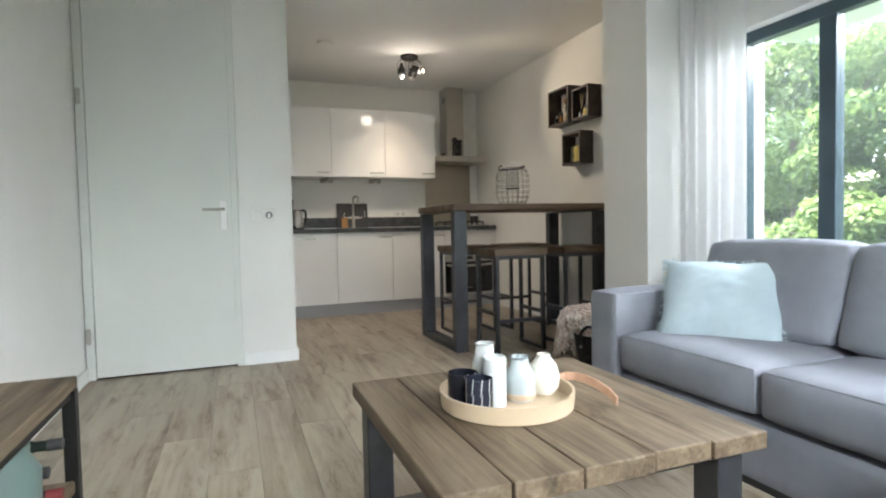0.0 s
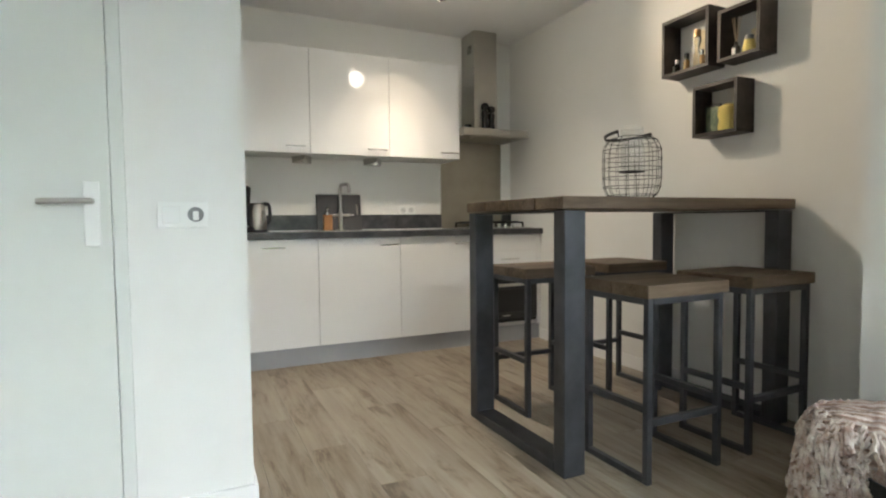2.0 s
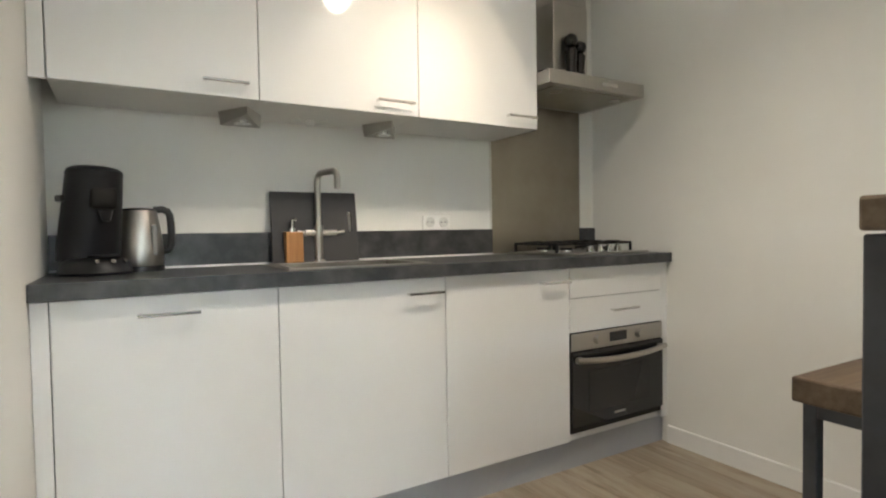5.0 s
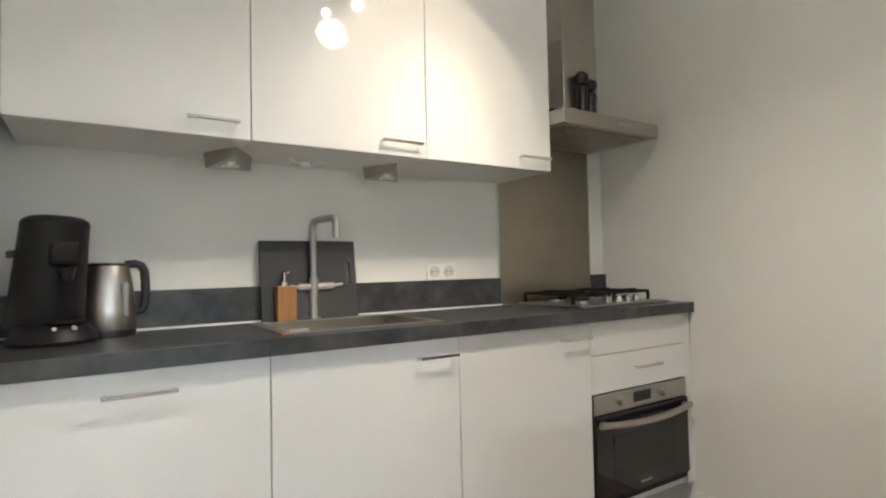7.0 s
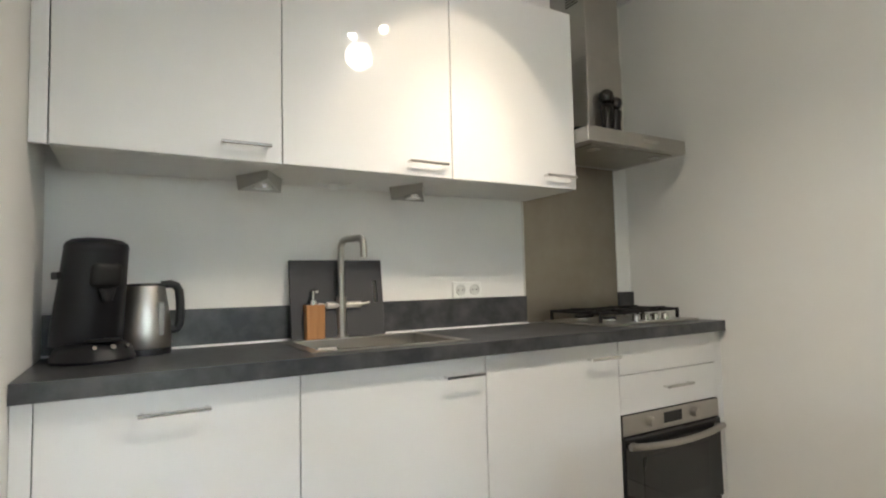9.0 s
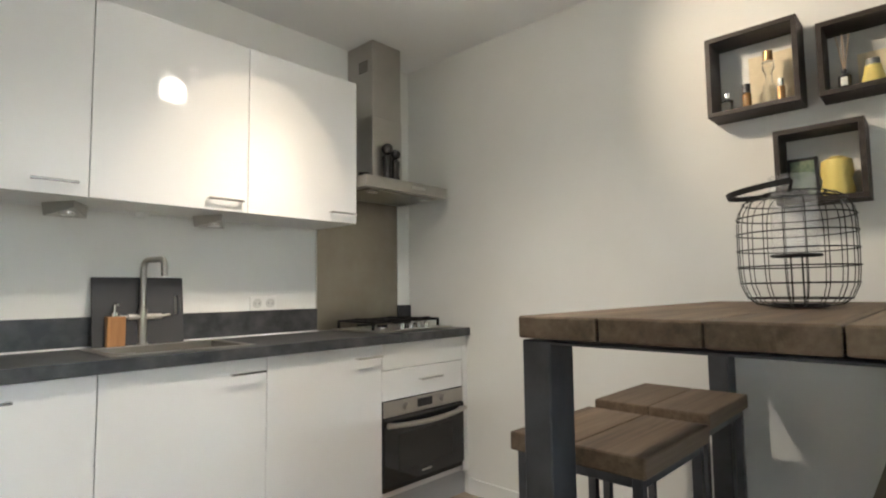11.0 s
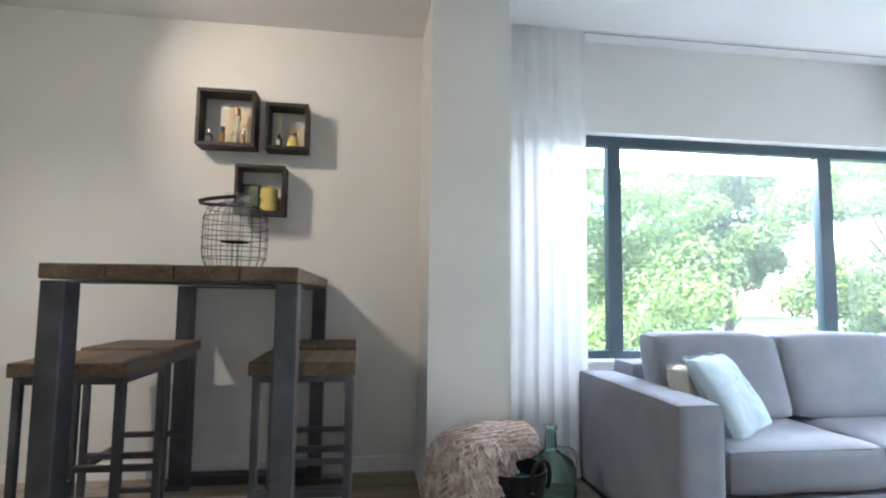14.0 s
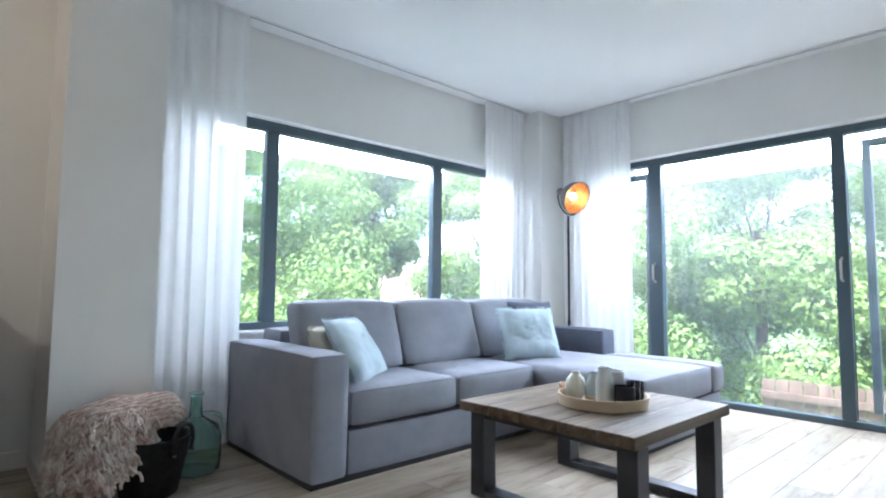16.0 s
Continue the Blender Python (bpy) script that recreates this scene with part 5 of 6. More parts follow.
def pillow(at, rx, ry, rz, w, h, m, label, fringe=True):
    p = thing("cushion", at, label, "cushion")
    p.matrix_world = pose(*at, rx, ry, rz)
    bm = bmesh.new()
    n = 34
    top = {}
    seed = at[1] * 3.7
    for side in (1, -1):
        for i in range(n + 1):
            for j in range(n + 1):
                u, v = 2 * i / n - 1, 2 * j / n - 1
                if abs(u) == 1 or abs(v) == 1:
                    if side == -1:
                        continue
                th = 0.062 * ((1 - u**4) * (1 - v**4)) ** 0.55
                pinch = 1 - 0.07 * (1 - abs(u * v)) 
                x, z = u * w / 2 * (pinch if abs(v) > abs(u) else 1 - 0.05 * (1 - v * v)), v * h / 2 * (1 - 0.05 * (1 - u * u))
                y = side * th + 0.006 * noise.noise(Vector((u * 3, v * 3, side * 5.0)))
                inside = (1 - u**4) * (1 - v**4)
                crease = 1 - abs(noise.noise(Vector((u * 1.6 + v * 0.8, v * 2.2 - u, seed + side))))
                y += side * inside * (0.020 * noise.noise(Vector((u * 1.3, v * 1.3, seed))) - 0.007 * crease**5 + 0.004 * noise.noise(Vector((u * 7, v * 7, seed))))
                z += 0.010 * noise.noise(Vector((u * 2, seed, 2.0)))
                x += 0.010 * noise.noise(Vector((v * 2, seed, 6.0)))
                top[side, i, j] = bm.verts.new((x, y, z + h / 2))
    for side in (1, -1):
        g = lambda i, j: top.get((side, i, j)) or top[1, i, j]
        for i in range(n):
            for j in range(n):
                bm.faces.new([g(i, j), g(i + 1, j), g(i + 1, j + 1), g(i, j + 1)])
    part("cover", bm, m, p, "", True)
    if fringe:
        bm = bmesh.new()
        rng = random.Random(int(at[1] * 100))
        for k in range(260):
            u = rng.uniform(-1, 1)
            e = k % 4
            a = (u, 1) if e == 0 else (u, -1) if e == 1 else (1, u) if e == 2 else (-1, u)
            if e < 2:
                b = Vector((a[0] * w / 2 * (1 - 0.07 * (1 - abs(a[0]))), 0, a[1] * h / 2 * (1 - 0.05 * (1 - a[0] ** 2)) + h / 2))
            else:
                b = Vector((a[0] * w / 2 * (1 - 0.05 * (1 - a[1] ** 2)), 0, a[1] * h / 2 + h / 2))
            b.y = 0.006 * noise.noise(Vector((a[0] * 3, a[1] * 3, 5.0)))
            d = Vector((a[0] if e > 1 else rng.uniform(-0.3, 0.3), rng.uniform(-0.3, 0.3), a[1] if e < 2 else rng.uniform(-0.3, 0.3))).normalized()
            tube(bm, [b - d * 0.004, b + d * 0.007, b + d * 0.014], 0.0016, 4)
        tagged(part("fringe", bm, m, p, "short frayed fringe"), kind="stuff")
    return p


# ---- coffee table ----
def coffee_table():
    X0, X1, Y0, Y1, Z, TH = 1.565, 2.400, 3.50, 4.325, 0.415, 0.045
    t = thing("coffee_table", (X0, Y0, 0), "square coffee table of worn rustic planks on steel frames", "coffee table")
    W, L = X1 - X0, Y1 - Y0
    xs = [0, 0.15, 0.315, 0.50, 0.665, W]
    for a, b in zip(xs, xs[1:]):
        part("plank", boxm(a + 0.0015, random.uniform(-0.004, 0.004), Z - TH + random.uniform(-0.001, 0.001), b - 0.0015, L + random.uniform(-0.004, 0.004), Z + random.uniform(-0.0015, 0.0015), bevel=0.004, segments=2), M_RUSTIC_Y, t)
    for y in (0.05, L - 0.13):
        for x in (0.02, W - 0.10):
            part("leg", boxm(x, y, 0, x + 0.08, y + 0.08, Z - TH - 0.002, bevel=0.003), M_IRON, t, "square raw steel leg")
        part("foot_bar", boxm(0.1005, y, 0, W - 0.1005, y + 0.08, 0.035, bevel=0.003), M_IRON, t, "steel floor bar")
        part("top_bar", boxm(0.1005, y, Z - TH - 0.03, W - 0.1005, y + 0.08, Z - TH - 0.002, bevel=0.003), M_IRON, t)


coffee_table()


def tray():
    c = (1.925, 3.93)
    t = thing("round_tray", (*c, 0.4185), "round pale wooden tray with a raised rim", "tray")
    R = 0.185
    part("base", cyl(bmesh.new(), (0, 0, 0), (0, 0, 0.008), R - 0.002, n=48), M_WICKER, t, "", True)
    part("rim", lathe(bmesh.new(), [(R - 0.008, 0.0085), (R, 0.0005), (R + 0.004, 0.045), (R - 0.004, 0.045), (R - 0.008, 0.0085)], 48), M_WICKER, t, "pale bent-wood rim", True)
    z = 0.4275
    v = thing("candle_holder", (c[0] - 0.115, c[1] - 0.066, z), "dark glazed candle cup with white strokes", "candle holder")
    part("cup", lathe(bmesh.new(), [(0, 0), (0.033, 0), (0.037, 0.008), (0.037, 0.092), (0.034, 0.092), (0.033, 0.012), (0, 0.010)], 32), mat("dark_blue_glaze", (0.02, 0.022, 0.035), 0.25), v, "", True)
    bm = bmesh.new()
    for k in range(10):
        a = k * 0.63
        for s in (0, 1):
            bm = bmesh.new()
            zc = 0.03 + 0.04 * s
            q = [Vector((0.0375 * math.cos(a + e * 0.10), 0.0375 * math.sin(a + e * 0.10), zc + f * 0.016 + e * 0.008)) for e, f in ((-0.4, -1), (0.4, -1), (1.6, 1), (0.8, 1))]
            bm.faces.new([bm.verts.new(p) for p in q])
            part("stroke", bm, M_WHITEC, v, "white painted stroke")
    v = thing("candle_holder", (c[0] - 0.120, c[1] + 0.030, z), "dark glazed candle cup with white strokes", "candle holder")
    part("cup", lathe(bmesh.new(), [(0, 0), (0.036, 0), (0.042, 0.01), (0.042, 0.085), (0.038, 0.085), (0.037, 0.012), (0, 0.010)], 32), mat("dark_glaze", (0.02, 0.022, 0.03), 0.25), v, "", True)
    v = thing("pillar_candle", (c[0] - 0.050, c[1] - 0.027, z), "white pillar candle on the tray", "candle")
    part("wax", lathe(bmesh.new(), [(0, 0), (0.032, 0), (0.033, 0.13), (0.028, 0.135), (0.022, 0.128), (0, 0.126)], 28), M_WHITEC, v, "", True)
    v = thing("bottle_vase", (c[0] - 0.041, c[1] + 0.052, z), "tall white bottle vase with a dark neck rim", "vase")
    part("body", lathe(bmesh.new(), [(0, 0), (0.032, 0), (0.036, 0.012), (0.036, 0.10), (0.028, 0.122), (0.025, 0.150), (0.029, 0.155), (0.021, 0.155), (0.020, 0.13), (0, 0.12)], 28), M_WHITEC, v, "", True)
    v = thing("bottle_vase", (c[0] + 0.040, c[1] - 0.005, z), "pale blue-white bottle vase with a short neck", "vase")
    part("body", lathe(bmesh.new(), [(0, 0), (0.040, 0), (0.044, 0.012), (0.043, 0.070), (0.028, 0.096), (0.024, 0.115), (0.030, 0.120), (0.022, 0.120), (0.020, 0.105), (0, 0.10)], 32), mat("pale_blue_glaze", (0.42, 0.475, 0.48), 0.15), v, "", True)
    part("band", lathe(bmesh.new(), [(0.0425, 0.004), (0.0452, 0.008), (0.0452, 0.020), (0.0435, 0.022)], 32), M_WICKER, v, "tan glaze band at the foot", True)
    v = thing("round_vase", (c[0] + 0.128, c[1] + 0.012, z), "round cream ceramic vase with a small mouth", "vase")
    part("body", lathe(bmesh.new(), [(0, 0), (0.028, 0), (0.043, 0.02), (0.047, 0.05), (0.038, 0.085), (0.020, 0.105), (0.020, 0.115), (0.015, 0.115), (0.014, 0.10), (0, 0.10)], 32), mat("cream_glaze", (0.72, 0.70, 0.60), 0.35), v, "", True)
    s = thing("leather_strap", (c[0] + 0.17, c[1] - 0.05, 0.4165), "tan leather strap handle of the tray", "strap")
    bm = bmesh.new()
    pts = [(0.012, 0.075, 0.042), (0.035, 0.068, 0.050), (0.055, 0.045, 0.052), (0.070, 0.010, 0.049), (0.080, -0.030, 0.042), (0.085, -0.070, 0.031), (0.085, -0.105, 0.016)]
    rows = [[bm.verts.new(Vector(p) + Vector((dx, 0, dz))) for dx, dz in ((-0.001, -0.012), (0.004, -0.012), (0.006, 0.012), (0.001, 0.012))] for p in pts]
    for a, b in zip(rows, rows[1:]):
        for k in range(4):
            bm.faces.new([a[k], a[(k + 1) % 4], b[(k + 1) % 4], b[k]])
    bm.faces.new(rows[0]), bm.faces.new(rows[-1][::-1])
    part("band", bm, mottled("tan_leather", (0.42, 0.24, 0.15), (0.55, 0.33, 0.22), 0.5, 20, 200, 0.2), s)


tray()

pillow((3.10, 4.28, 0.398), -33, 0, -53, 0.48, 0.405, M_PILLOWB, "pale blue cushion with a frayed edge on the sofa")
pillow((3.19, 4.43, 0.41), -26, 0, -50, 0.35, 0.315, M_PILLOWC, "cream cushion tucked behind the blue one")
pillow((3.02, 3.00, 0.425), -24, 0, -112, 0.44, 0.38, M_PILLOWB, "pale blue cushion leaning on the sofa back")
pillow((3.20, 2.74, 0.425), -14, 0, -104, 0.42, 0.40, M_SOFAD, "dark grey cushion behind the blue one", False)


# ---- tv cabinet at the west wall ----
def tv_cabinet():
    c = thing("tv_cabinet", (0.355, 2.9, 0), "low rustic plank cabinet with a black steel frame", "tv cabinet")
    W, L, Z = 0.42, 1.56, 0.50
    for a, b in ((0, 0.14), (0.14, 0.28), (0.28, W)):
        part("plank", boxm(a + 0.001, 0, Z - 0.035, b - 0.001, L, Z, bevel=0.003), M_RUSTIC_Y, c)
    part("shelf", boxm(0.01, 0.035, 0.165, W - 0.01, L - 0.035, 0.200, bevel=0.003), M_RUSTIC_Y, c, "lower plank shelf")
    for y in (0, L - 0.035):
        for x in (0, W - 0.035):
            part("leg", boxm(x, y, 0, x + 0.035, y + 0.035, Z - 0.036, bevel=0.002), M_BLACKM, c)
    part("rail", boxm(W - 0.035, 0.036, Z - 0.06, W - 0.01, L - 0.036, Z - 0.036, bevel=0.002), M_BLACKM, c, "steel front rail")
    part("back_panel", boxm(0.0, 0.036, 0.19, 0.012, L - 0.036, Z - 0.04), M_SHELFW, c)
    for k, (x, z) in enumerate(((0.335, 0.345), (0.31, 0.285), (0.35, 0.238))):
        d = thing("wine_bottle", (0.355 + x - 0.22, 2.9 + L - 0.13 - 0.04 * k, z), "dark green wine bottle lying in the cabinet", "bottle", "wine bottles lying in the cabinet")
        m = Matrix.Rotation(radians(90), 4, "Y")
        part("body", lathe(bmesh.new(), [(0, 0), (0.034, 0), (0.036, 0.01), (0.036, 0.18), (0.014, 0.23), (0.014, 0.29), (0, 0.29)], 24, m=m), mat("dark_bottle_glass", (0.01, 0.018, 0.012), 0.4, 0, 0.3), d, "", True)
        part("collar", cyl(bmesh.new(), (0.26, 0, 0), (0.295, 0, 0), 0.016, n=16), mat("foil", (0.05, 0.05, 0.05) if k < 2 else (0.16, 0.02, 0.02), 0.5), d, "foil neck collar", True)
    k = thing("cable", (0.66, 4.32, 0.201), "black cable hanging in the cabinet", "cable")
    part("wire", tubem([(0, 0, 0), (0.02, 0.03, 0.09), (0.0, 0.06, 0.19), (-0.03, 0.02, 0.24), (-0.06, -0.03, 0.20), (-0.05, -0.02, 0.08), (-0.08, -0.1, 0.0)], 0.004, 6), M_BLACKP, k, "", True)


tv_cabinet()
v = thing("glass_vase", (0.66, 4.19, 0.2005), "pale green frosted glass jar on the lower shelf", "vase")
part("body", lathe(bmesh.new(), [(0, 0), (0.075, 0), (0.09, 0.02), (0.092, 0.13), (0.07, 0.17), (0.07, 0.20), (0.062, 0.20), (0.06, 0.17), (0.08, 0.12), (0, 0.012)], 32), mat("frosted_green_glass", (0.13, 0.185, 0.165), 0.35), v, "", True)


# ---- floor lamp ----
def floor_lamp():
    x, y = 3.47, 1.93
    l = thing("floor_lamp", (x, y, 0), "industrial floor lamp with a round copper-lined shade, lit", "floor lamp")
    part("foot", lathe(bmesh.new(), [(0, 0.001), (0.14, 0.001), (0.14, 0.015), (0.02, 0.025), (0, 0.025)], 32), M_BLACKM, l, "round black base", True)
    part("pole", cyl(bmesh.new(), (0, 0, 0.024), (0, 0, 1.57), 0.010, n=14), M_BLACKM, l, "", True)
    part("joint", cyl(bmesh.new(), (0, 0, 0.60), (0, 0, 0.64), 0.014, n=14), M_BLACKM, l, "", True)
    d = Vector((-0.90, 0.14, -0.40)).normalized()
    q = d.to_track_quat("Z", "Y").to_matrix().to_4x4()
    m = Matrix.Translation((-0.027, -0.03, 1.75)) @ q
    side = q @ Vector((1, 0, 0))
    side.z = 0
    side.normalize()
    pts = [Vector((-0.012, -0.014, 1.75)) + side * 0.155 * math.cos(a) + Vector((0, 0, 0.155 * math.sin(a) * 1.1)) for a in np.linspace(math.pi, 2 * math.pi, 15)]
    part("yoke", tubem(pts, 0.007, 8), M_BLACKM, l, "half-round yoke", True)
    shade = part("shade", lathe(bmesh.new(), [(0, -0.125), (0.035, -0.12), (0.045, -0.08), (0.09, -0.06), (0.13, -0.01), (0.148, 0.06), (0.151, 0.06)], 40, m=m), M_GREYMETAL, l, "grey metal lamp shade", True)
    part("lining", lathe(bmesh.new(), [(0.0, -0.055), (0.04, -0.05), (0.086, -0.048), (0.124, -0.006), (0.143, 0.058)], 40, m=m), M_COPPER, shade, "warm copper lining", True)
    part("cap", lathe(bmesh.new(), [(0, -0.185), (0.03, -0.18), (0.036, -0.15), (0.03, -0.126), (0, -0.126)], 24, m=m), M_GREYMETAL, l, "", True)
    part("bulb", lathe(bmesh.new(), [(0, -0.045), (0.018, -0.04), (0.033, 0.0), (0.03, 0.02), (0.015, 0.035), (0, 0.038)], 24, m=m), M_BULB, l, "glowing warm bulb", True)
    bm = bmesh.new()
    for k in range(3):
        a = math.pi * k / 3
        tube(bm, [m @ Vector((0.148 * math.cos(a) * t, 0.148 * math.sin(a) * t, 0.062 + 0.03 * (1 - t * t))) for t in (-1, -0.6, -0.2, 0.2, 0.6, 1)], 0.002, 5)
    part("guard", bm, M_BLACKM, l, "thin wire guard")
    la = bpy.data.lights.new("lamp_glow", "POINT")
    la.energy, la.color, la.shadow_soft_size = 0.25, (1.0, 0.6, 0.28), 0.03
    lo = new("lamp_glow", la)
    lo.matrix_world = Matrix.Translation(m @ Vector((0, 0, 0.07)))


floor_lamp()


# ---- outside ----
M_GRASS = mottled("grass", (0.05, 0.09, 0.025), (0.09, 0.14, 0.04), 0.95, 0.6, 20, 0.5)
setting("ground", boxm(-400, -400, GROUND - 1.0, 400, 400, GROUND), M_GRASS, "green lawn around the building")
M_SOFFIT = mat("soffit_white", (0.80, 0.80, 0.80), 0.7)
tagged(setting("roof_overhang", boxm(E2 + 0.002, SOUTH - 1.7, 2.33, E2 + 1.2, PILLAR_N - 0.01, 2.45), M_SOFFIT, "white underside of the roof overhang"), category="roof")
tagged(setting("roof_overhang", boxm(-1.5, SOUTH - 1.7, 2.34, E2 + 0.0, S2 - 0.002, 2.45), M_SOFFIT, "white underside of the roof overhang"), category="roof")
tagged(setting("roof_slab", boxm(-1.5, S2, CEIL + 0.26, E2 + 1.1, 9.5, CEIL + 0.5), M_SOFFIT, "flat roof"), category="roof")


def leaf_material():
    m = mat("leaves", (0.10, 0.17, 0.04), 0.55, 0, 0.3)
    nt = m.node_tree
    g = nt.nodes.new("ShaderNodeNewGeometry")
    n = nt.nodes.new("ShaderNodeTexNoise")
    n.inputs["Scale"].default_value = 0.5
    tc = nt.nodes.new("ShaderNodeTexCoord")
    nt.links.new(tc.outputs["Object"], n.inputs["Vector"])
    add = nt.nodes.new("ShaderNodeMath")
    add.operation = "MULTIPLY_ADD"
    nt.links.new(g.outputs["Random Per Island"], add.inputs[0])
    add.inputs[1].default_value = 0.5
    nt.links.new(n.outputs[0], add.inputs[2])
    c = ramp(m, add.outputs[0], [(0.4, (0.085, 0.150, 0.042)), (0.75, (0.15, 0.235, 0.065)), (1.0, (0.22, 0.31, 0.090))])
    b = nt.nodes["Principled BSDF"]
    nt.links.new(c, b.inputs["Base Color"])
    t = nt.nodes.new("ShaderNodeBsdfTranslucent")
    nt.links.new(c, t.inputs[0])
    mix = nt.nodes.new("ShaderNodeMixShader")
    mix.inputs[0].default_value = 0.5
    nt.links.new(b.outputs[0], mix.inputs[1]), nt.links.new(t.outputs[0], mix.inputs[2])
    nt.links.new(mix.outputs[0], nt.nodes["Material Output"].inputs[0])
    return m


M_LEAF = leaf_material()
M_BARK = mottled("bark", (0.06, 0.045, 0.03), (0.12, 0.09, 0.065), 0.9, 4, 30, 0.8, distance=0.02)


def tree(at, height, radius, leaves, seed, leaf=0.052, low=0.12):
    rng = random.Random(seed)
    r = np.random.RandomState(seed)
    t = thing("tree", at, "broad leafy green tree outside the window", "tree", "trees round the building")
    bm = bmesh.new()
    top = height * 0.62
    tube(bm, [(0, 0, 0), (0.05, 0.03, top * 0.5), (0.0, 0.08, top)], 0.11, 10)
    clumps = []
    for k in range(84):
        a, h = rng.uniform(0, 2 * math.pi), rng.uniform(0.0, 1.0) ** 1.15
        rad = radius * math.sqrt(max(0.05, 1 - (2 * h - 1.05) ** 2 * 0.85)) * rng.uniform(0.35, 1.0)
        c = Vector((rad * math.cos(a), rad * math.sin(a), height * (low + (0.96 - low) * h)))
        clumps.append((c, rng.uniform(0.28, 0.55) * radius * 0.55))
        if k % 6 == 0:
            tube(bm, [(0, 0, min(top, c.z * 0.6)), (c.x * 0.5, c.y * 0.5, c.z * 0.82), tuple(c)], 0.018, 6)
    part("trunk", bm, M_BARK, t, "", True)
    per = 7 * leaves // (2 * len(clumps))
    out = r.normal(size=(per * len(clumps), 3))
    out /= np.linalg.norm(out, axis=1)[:, None]
    size = np.repeat([s for c, s in clumps], per)[:, None]
    cs = np.repeat([tuple(c) for c, s in clumps], per, axis=0) + out * size * r.uniform(0.6, 1.12, size=(len(out), 1)) * np.array([1.0, 1.0, 0.72])
    n = len(cs)
    nrm = out * 1.2 + 0.55 * r.normal(size=(n, 3)) + np.array([0, 0, 0.5])
    nrm /= np.linalg.norm(nrm, axis=1)[:, None]
    u = np.cross(nrm, r.normal(size=(n, 3)))
    u /= np.linalg.norm(u, axis=1)[:, None]
    v = np.cross(nrm, u)
    s = leaf * r.uniform(0.6, 1.3, size=(n, 1))
    quad = np.stack([cs - u * s, cs - v * s * 0.55 + nrm * s * 0.1, cs + u * s, cs + v * s * 0.55 + nrm * s * 0.1], 1).reshape(-1, 3)
    me = bpy.data.meshes.new("crown")
    me.from_pydata(quad.tolist(), [], np.arange(4 * n).reshape(-1, 4).tolist())
    me.materials.append(M_LEAF)
    ob = new("crown", me)
    ob.parent = t
    return t


trees = [
    ((4.5, -6.5, GROUND), 8.5, 3.0, 30000, 1), ((1.0, -7.5, GROUND), 8.0, 3.0, 26000, 2), ((8.6, -3.3, GROUND), 7.6, 2.3, 22000, 3),
    ((11.5, 2.0, GROUND), 8.3, 2.9, 22000, 4), ((13.5, 8.5, GROUND), 8.0, 2.8, 22000, 5), ((-2.5, -8.0, GROUND), 8.5, 3.0, 16000, 6),
    ((22.0, -3.5, GROUND), 10.0, 3.0, 16000, 7), ((8.8, 6.2, GROUND), 5.8, 1.7, 18000, 8), ((8.0, -11.0, GROUND), 10.0, 3.6, 18000, 9),
    ((19.5, -5.2, GROUND), 9.6, 1.9, 16000, 10), ((-1.0, -13.0, GROUND), 11.0, 4.0, 14000, 11), ((14.0, 14.0, GROUND), 9.0, 3.2, 12000, 12), ((9.9, 8.8, GROUND), 8.6, 2.7, 26000, 13),
    ((13.2, -2.9, GROUND), 9.6, 1.9, 18000, 14, 0.052, 0.48),
]
for t_ in trees:
    tree(*t_)


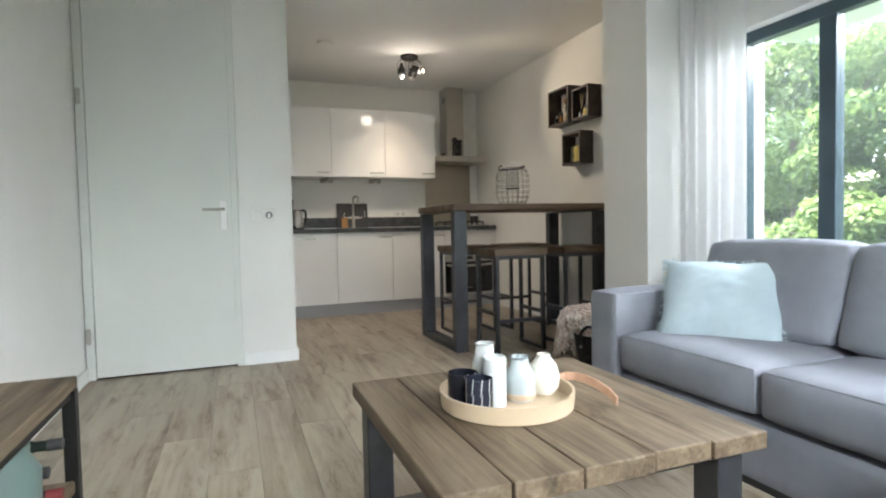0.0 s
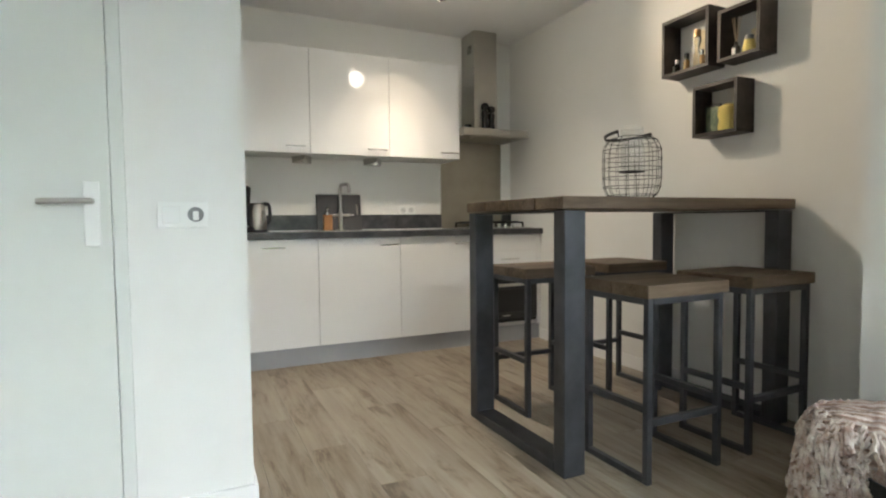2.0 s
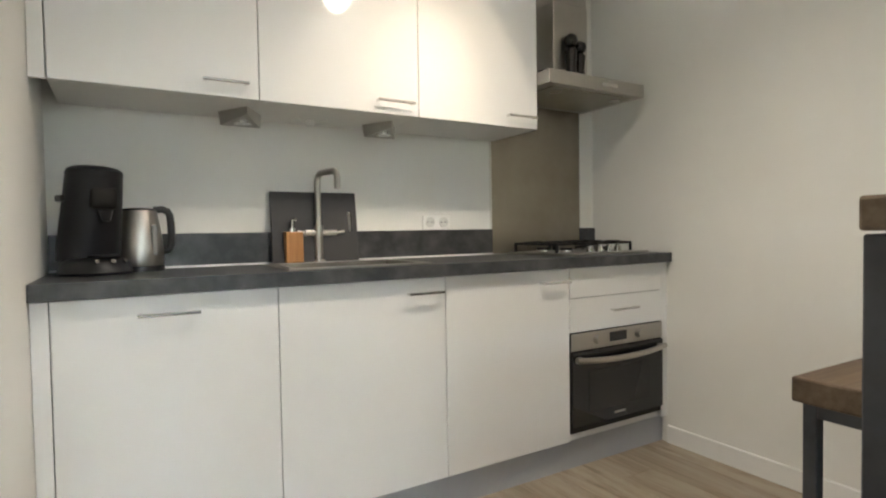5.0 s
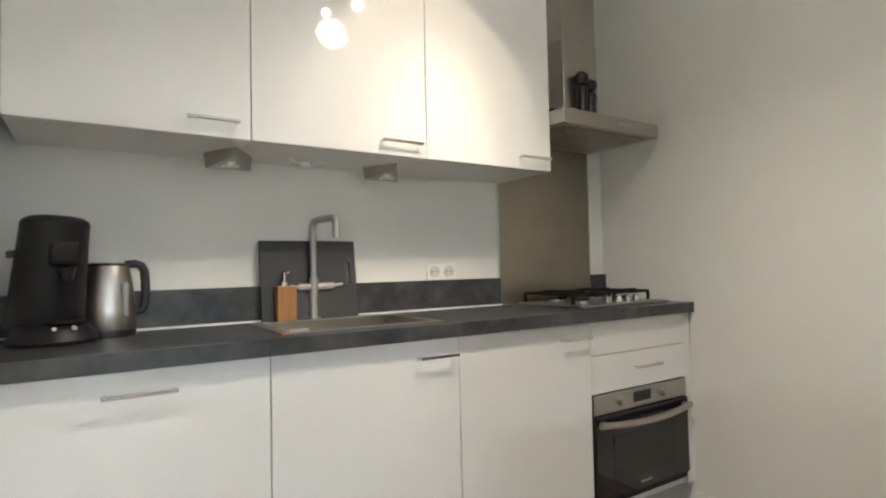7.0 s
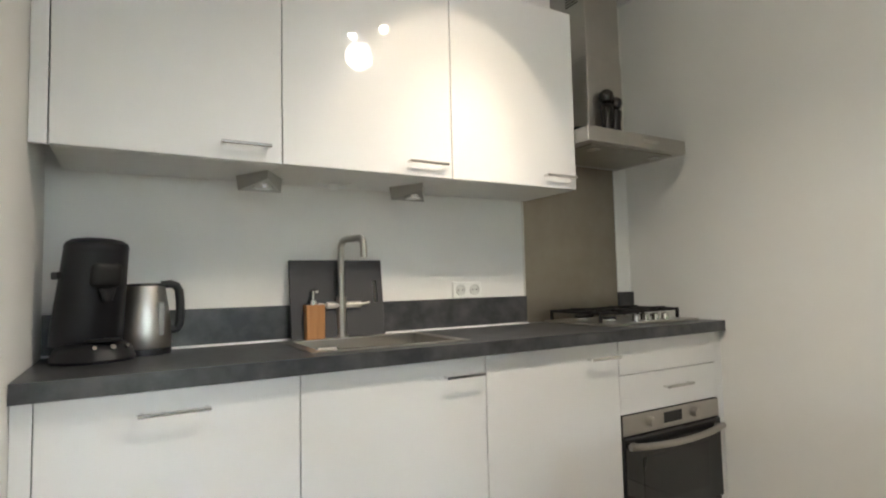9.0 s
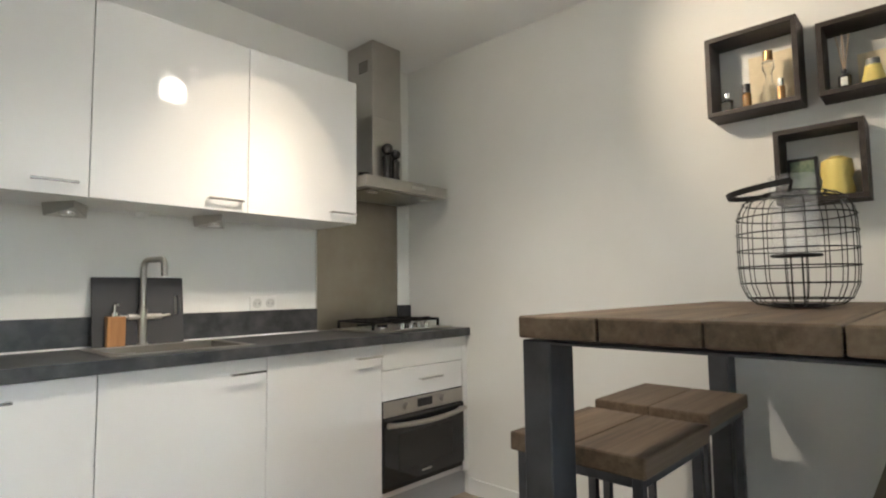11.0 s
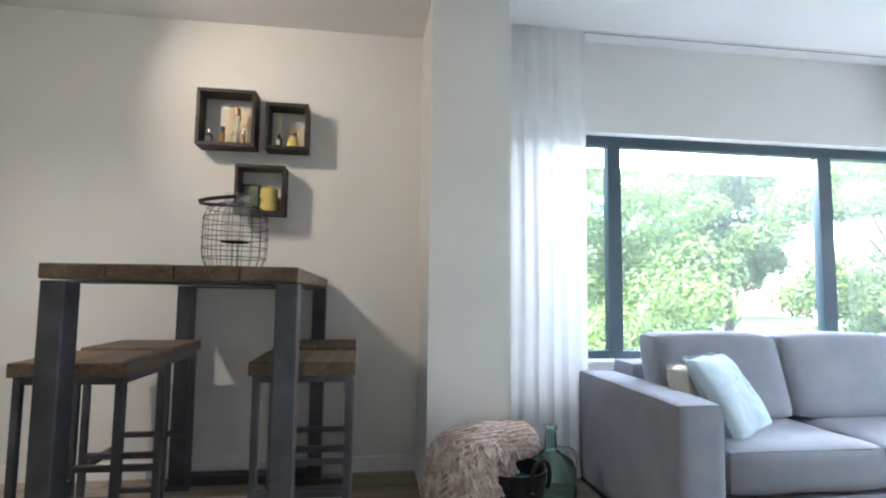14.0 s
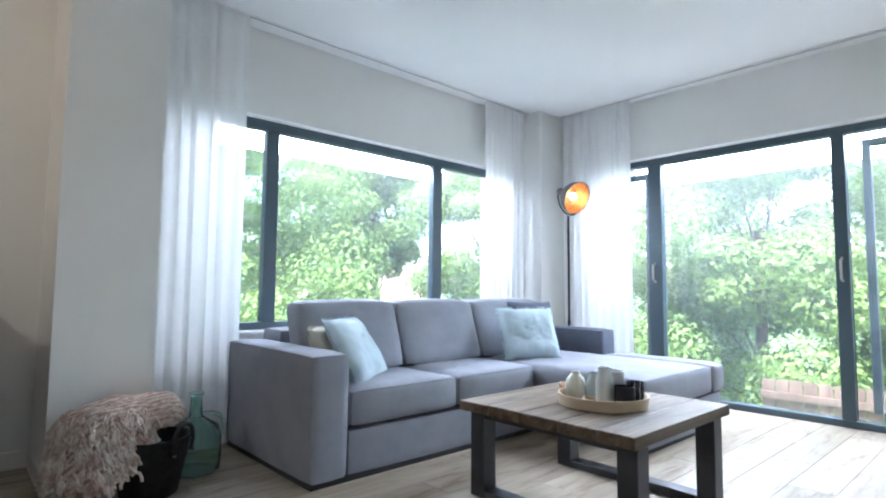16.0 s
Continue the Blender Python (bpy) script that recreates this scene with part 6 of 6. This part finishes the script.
def far_house():
    h = thing("house", (28.0, -14.2, GROUND), "distant pale house with a brown pitched roof", "house")
    part("wall", boxm(0, -4, 0, 8, 5, 3.2), mottled("house_render", (0.40, 0.36, 0.34), (0.46, 0.42, 0.40), 0.8, 1.0, 10, 0.2), h)
    bm = bmesh.new()
    a = [bm.verts.new(p) for p in ((-0.5, -4.5, 3.2), (8.5, -4.5, 3.2), (8.5, 5.5, 3.2), (-0.5, 5.5, 3.2), (4, -3.5, 5.4), (4, 4.5, 5.4))]
    for f in ((0, 3, 5, 4), (1, 4, 5, 2), (0, 4, 1), (3, 2, 5), (0, 1, 2, 3)):
        bm.faces.new([a[i] for i in f])
    part("roof", bm, mottled("brown_roof", (0.14, 0.09, 0.07), (0.20, 0.13, 0.10), 0.8, 3, 20, 0.4), h, "brown tiled roof")
    for y in (-2.5, 0.0, 2.5):
        wv = part("window", boxm(-0.05, y - 0.6, 1.0, -0.01, y + 0.6, 2.2), M_TRIM, h, "white framed window")
        part("pane", boxm(-0.07, y - 0.5, 1.1, -0.051, y + 0.5, 2.1), M_OVENGLASS, wv)


far_house()


def fence():
    f = thing("garden_fence", (-2.95, -1.6, GROUND), "weathered pink-brown wooden terrace fence", "fence")
    m = wood("fence_wood", (0.13, 0.085, 0.065), (0.20, 0.135, 0.105), (0.27, 0.19, 0.155), 2, 0.8)
    for k in range(40):
        part("board", boxm(k * 0.15, 0, 0, k * 0.15 + 0.135, 0.02, 2.93 + random.uniform(-0.01, 0.01)), m, f)
    part("rail", boxm(0, 0.021, 2.7, 6.0, 0.06, 2.78), m, f, "horizontal fence rail")


fence()


# ---- floor planks ----
def plank_floor():
    PW, PL_ = 0.192, 1.285
    rng = random.Random(11)
    cache = {}
    x = WEST + 0.002
    row = 0
    while x < NICHE_E - 0.01:
        x1 = min(x + PW, NICHE_E - 0.001)
        y = SOUTH - 0.24 - (row * 0.43) % PL_
        while y < NICHE_N:
            a, b = max(y, SOUTH - 0.08), min(y + PL_, NICHE_N - 0.002)
            y += PL_
            lo, hi = a, b
            if x1 < NICHE_W + 0.001:
                hi = min(hi, DOORWALL + 0.02)
            if x1 > EAST + 0.02:
                lo = max(lo, PILLAR_N + 0.001)
            if hi - lo < 0.03:
                continue
            key = (round(x1 - x, 3), round(hi - lo, 3))
            if key not in cache:
                cache[key] = mesh_of("plank", boxm(0, 0, -0.011, key[0] - 0.0012, key[1] - 0.0012, 0, bevel=0.0012), M_FLOOR)
            ob = new("plank", cache[key])
            ob.parent = floor
            ob.location = (x, lo, rng.uniform(-0.0003, 0.0))
        x, row = x + PW, row + 1


plank_floor()
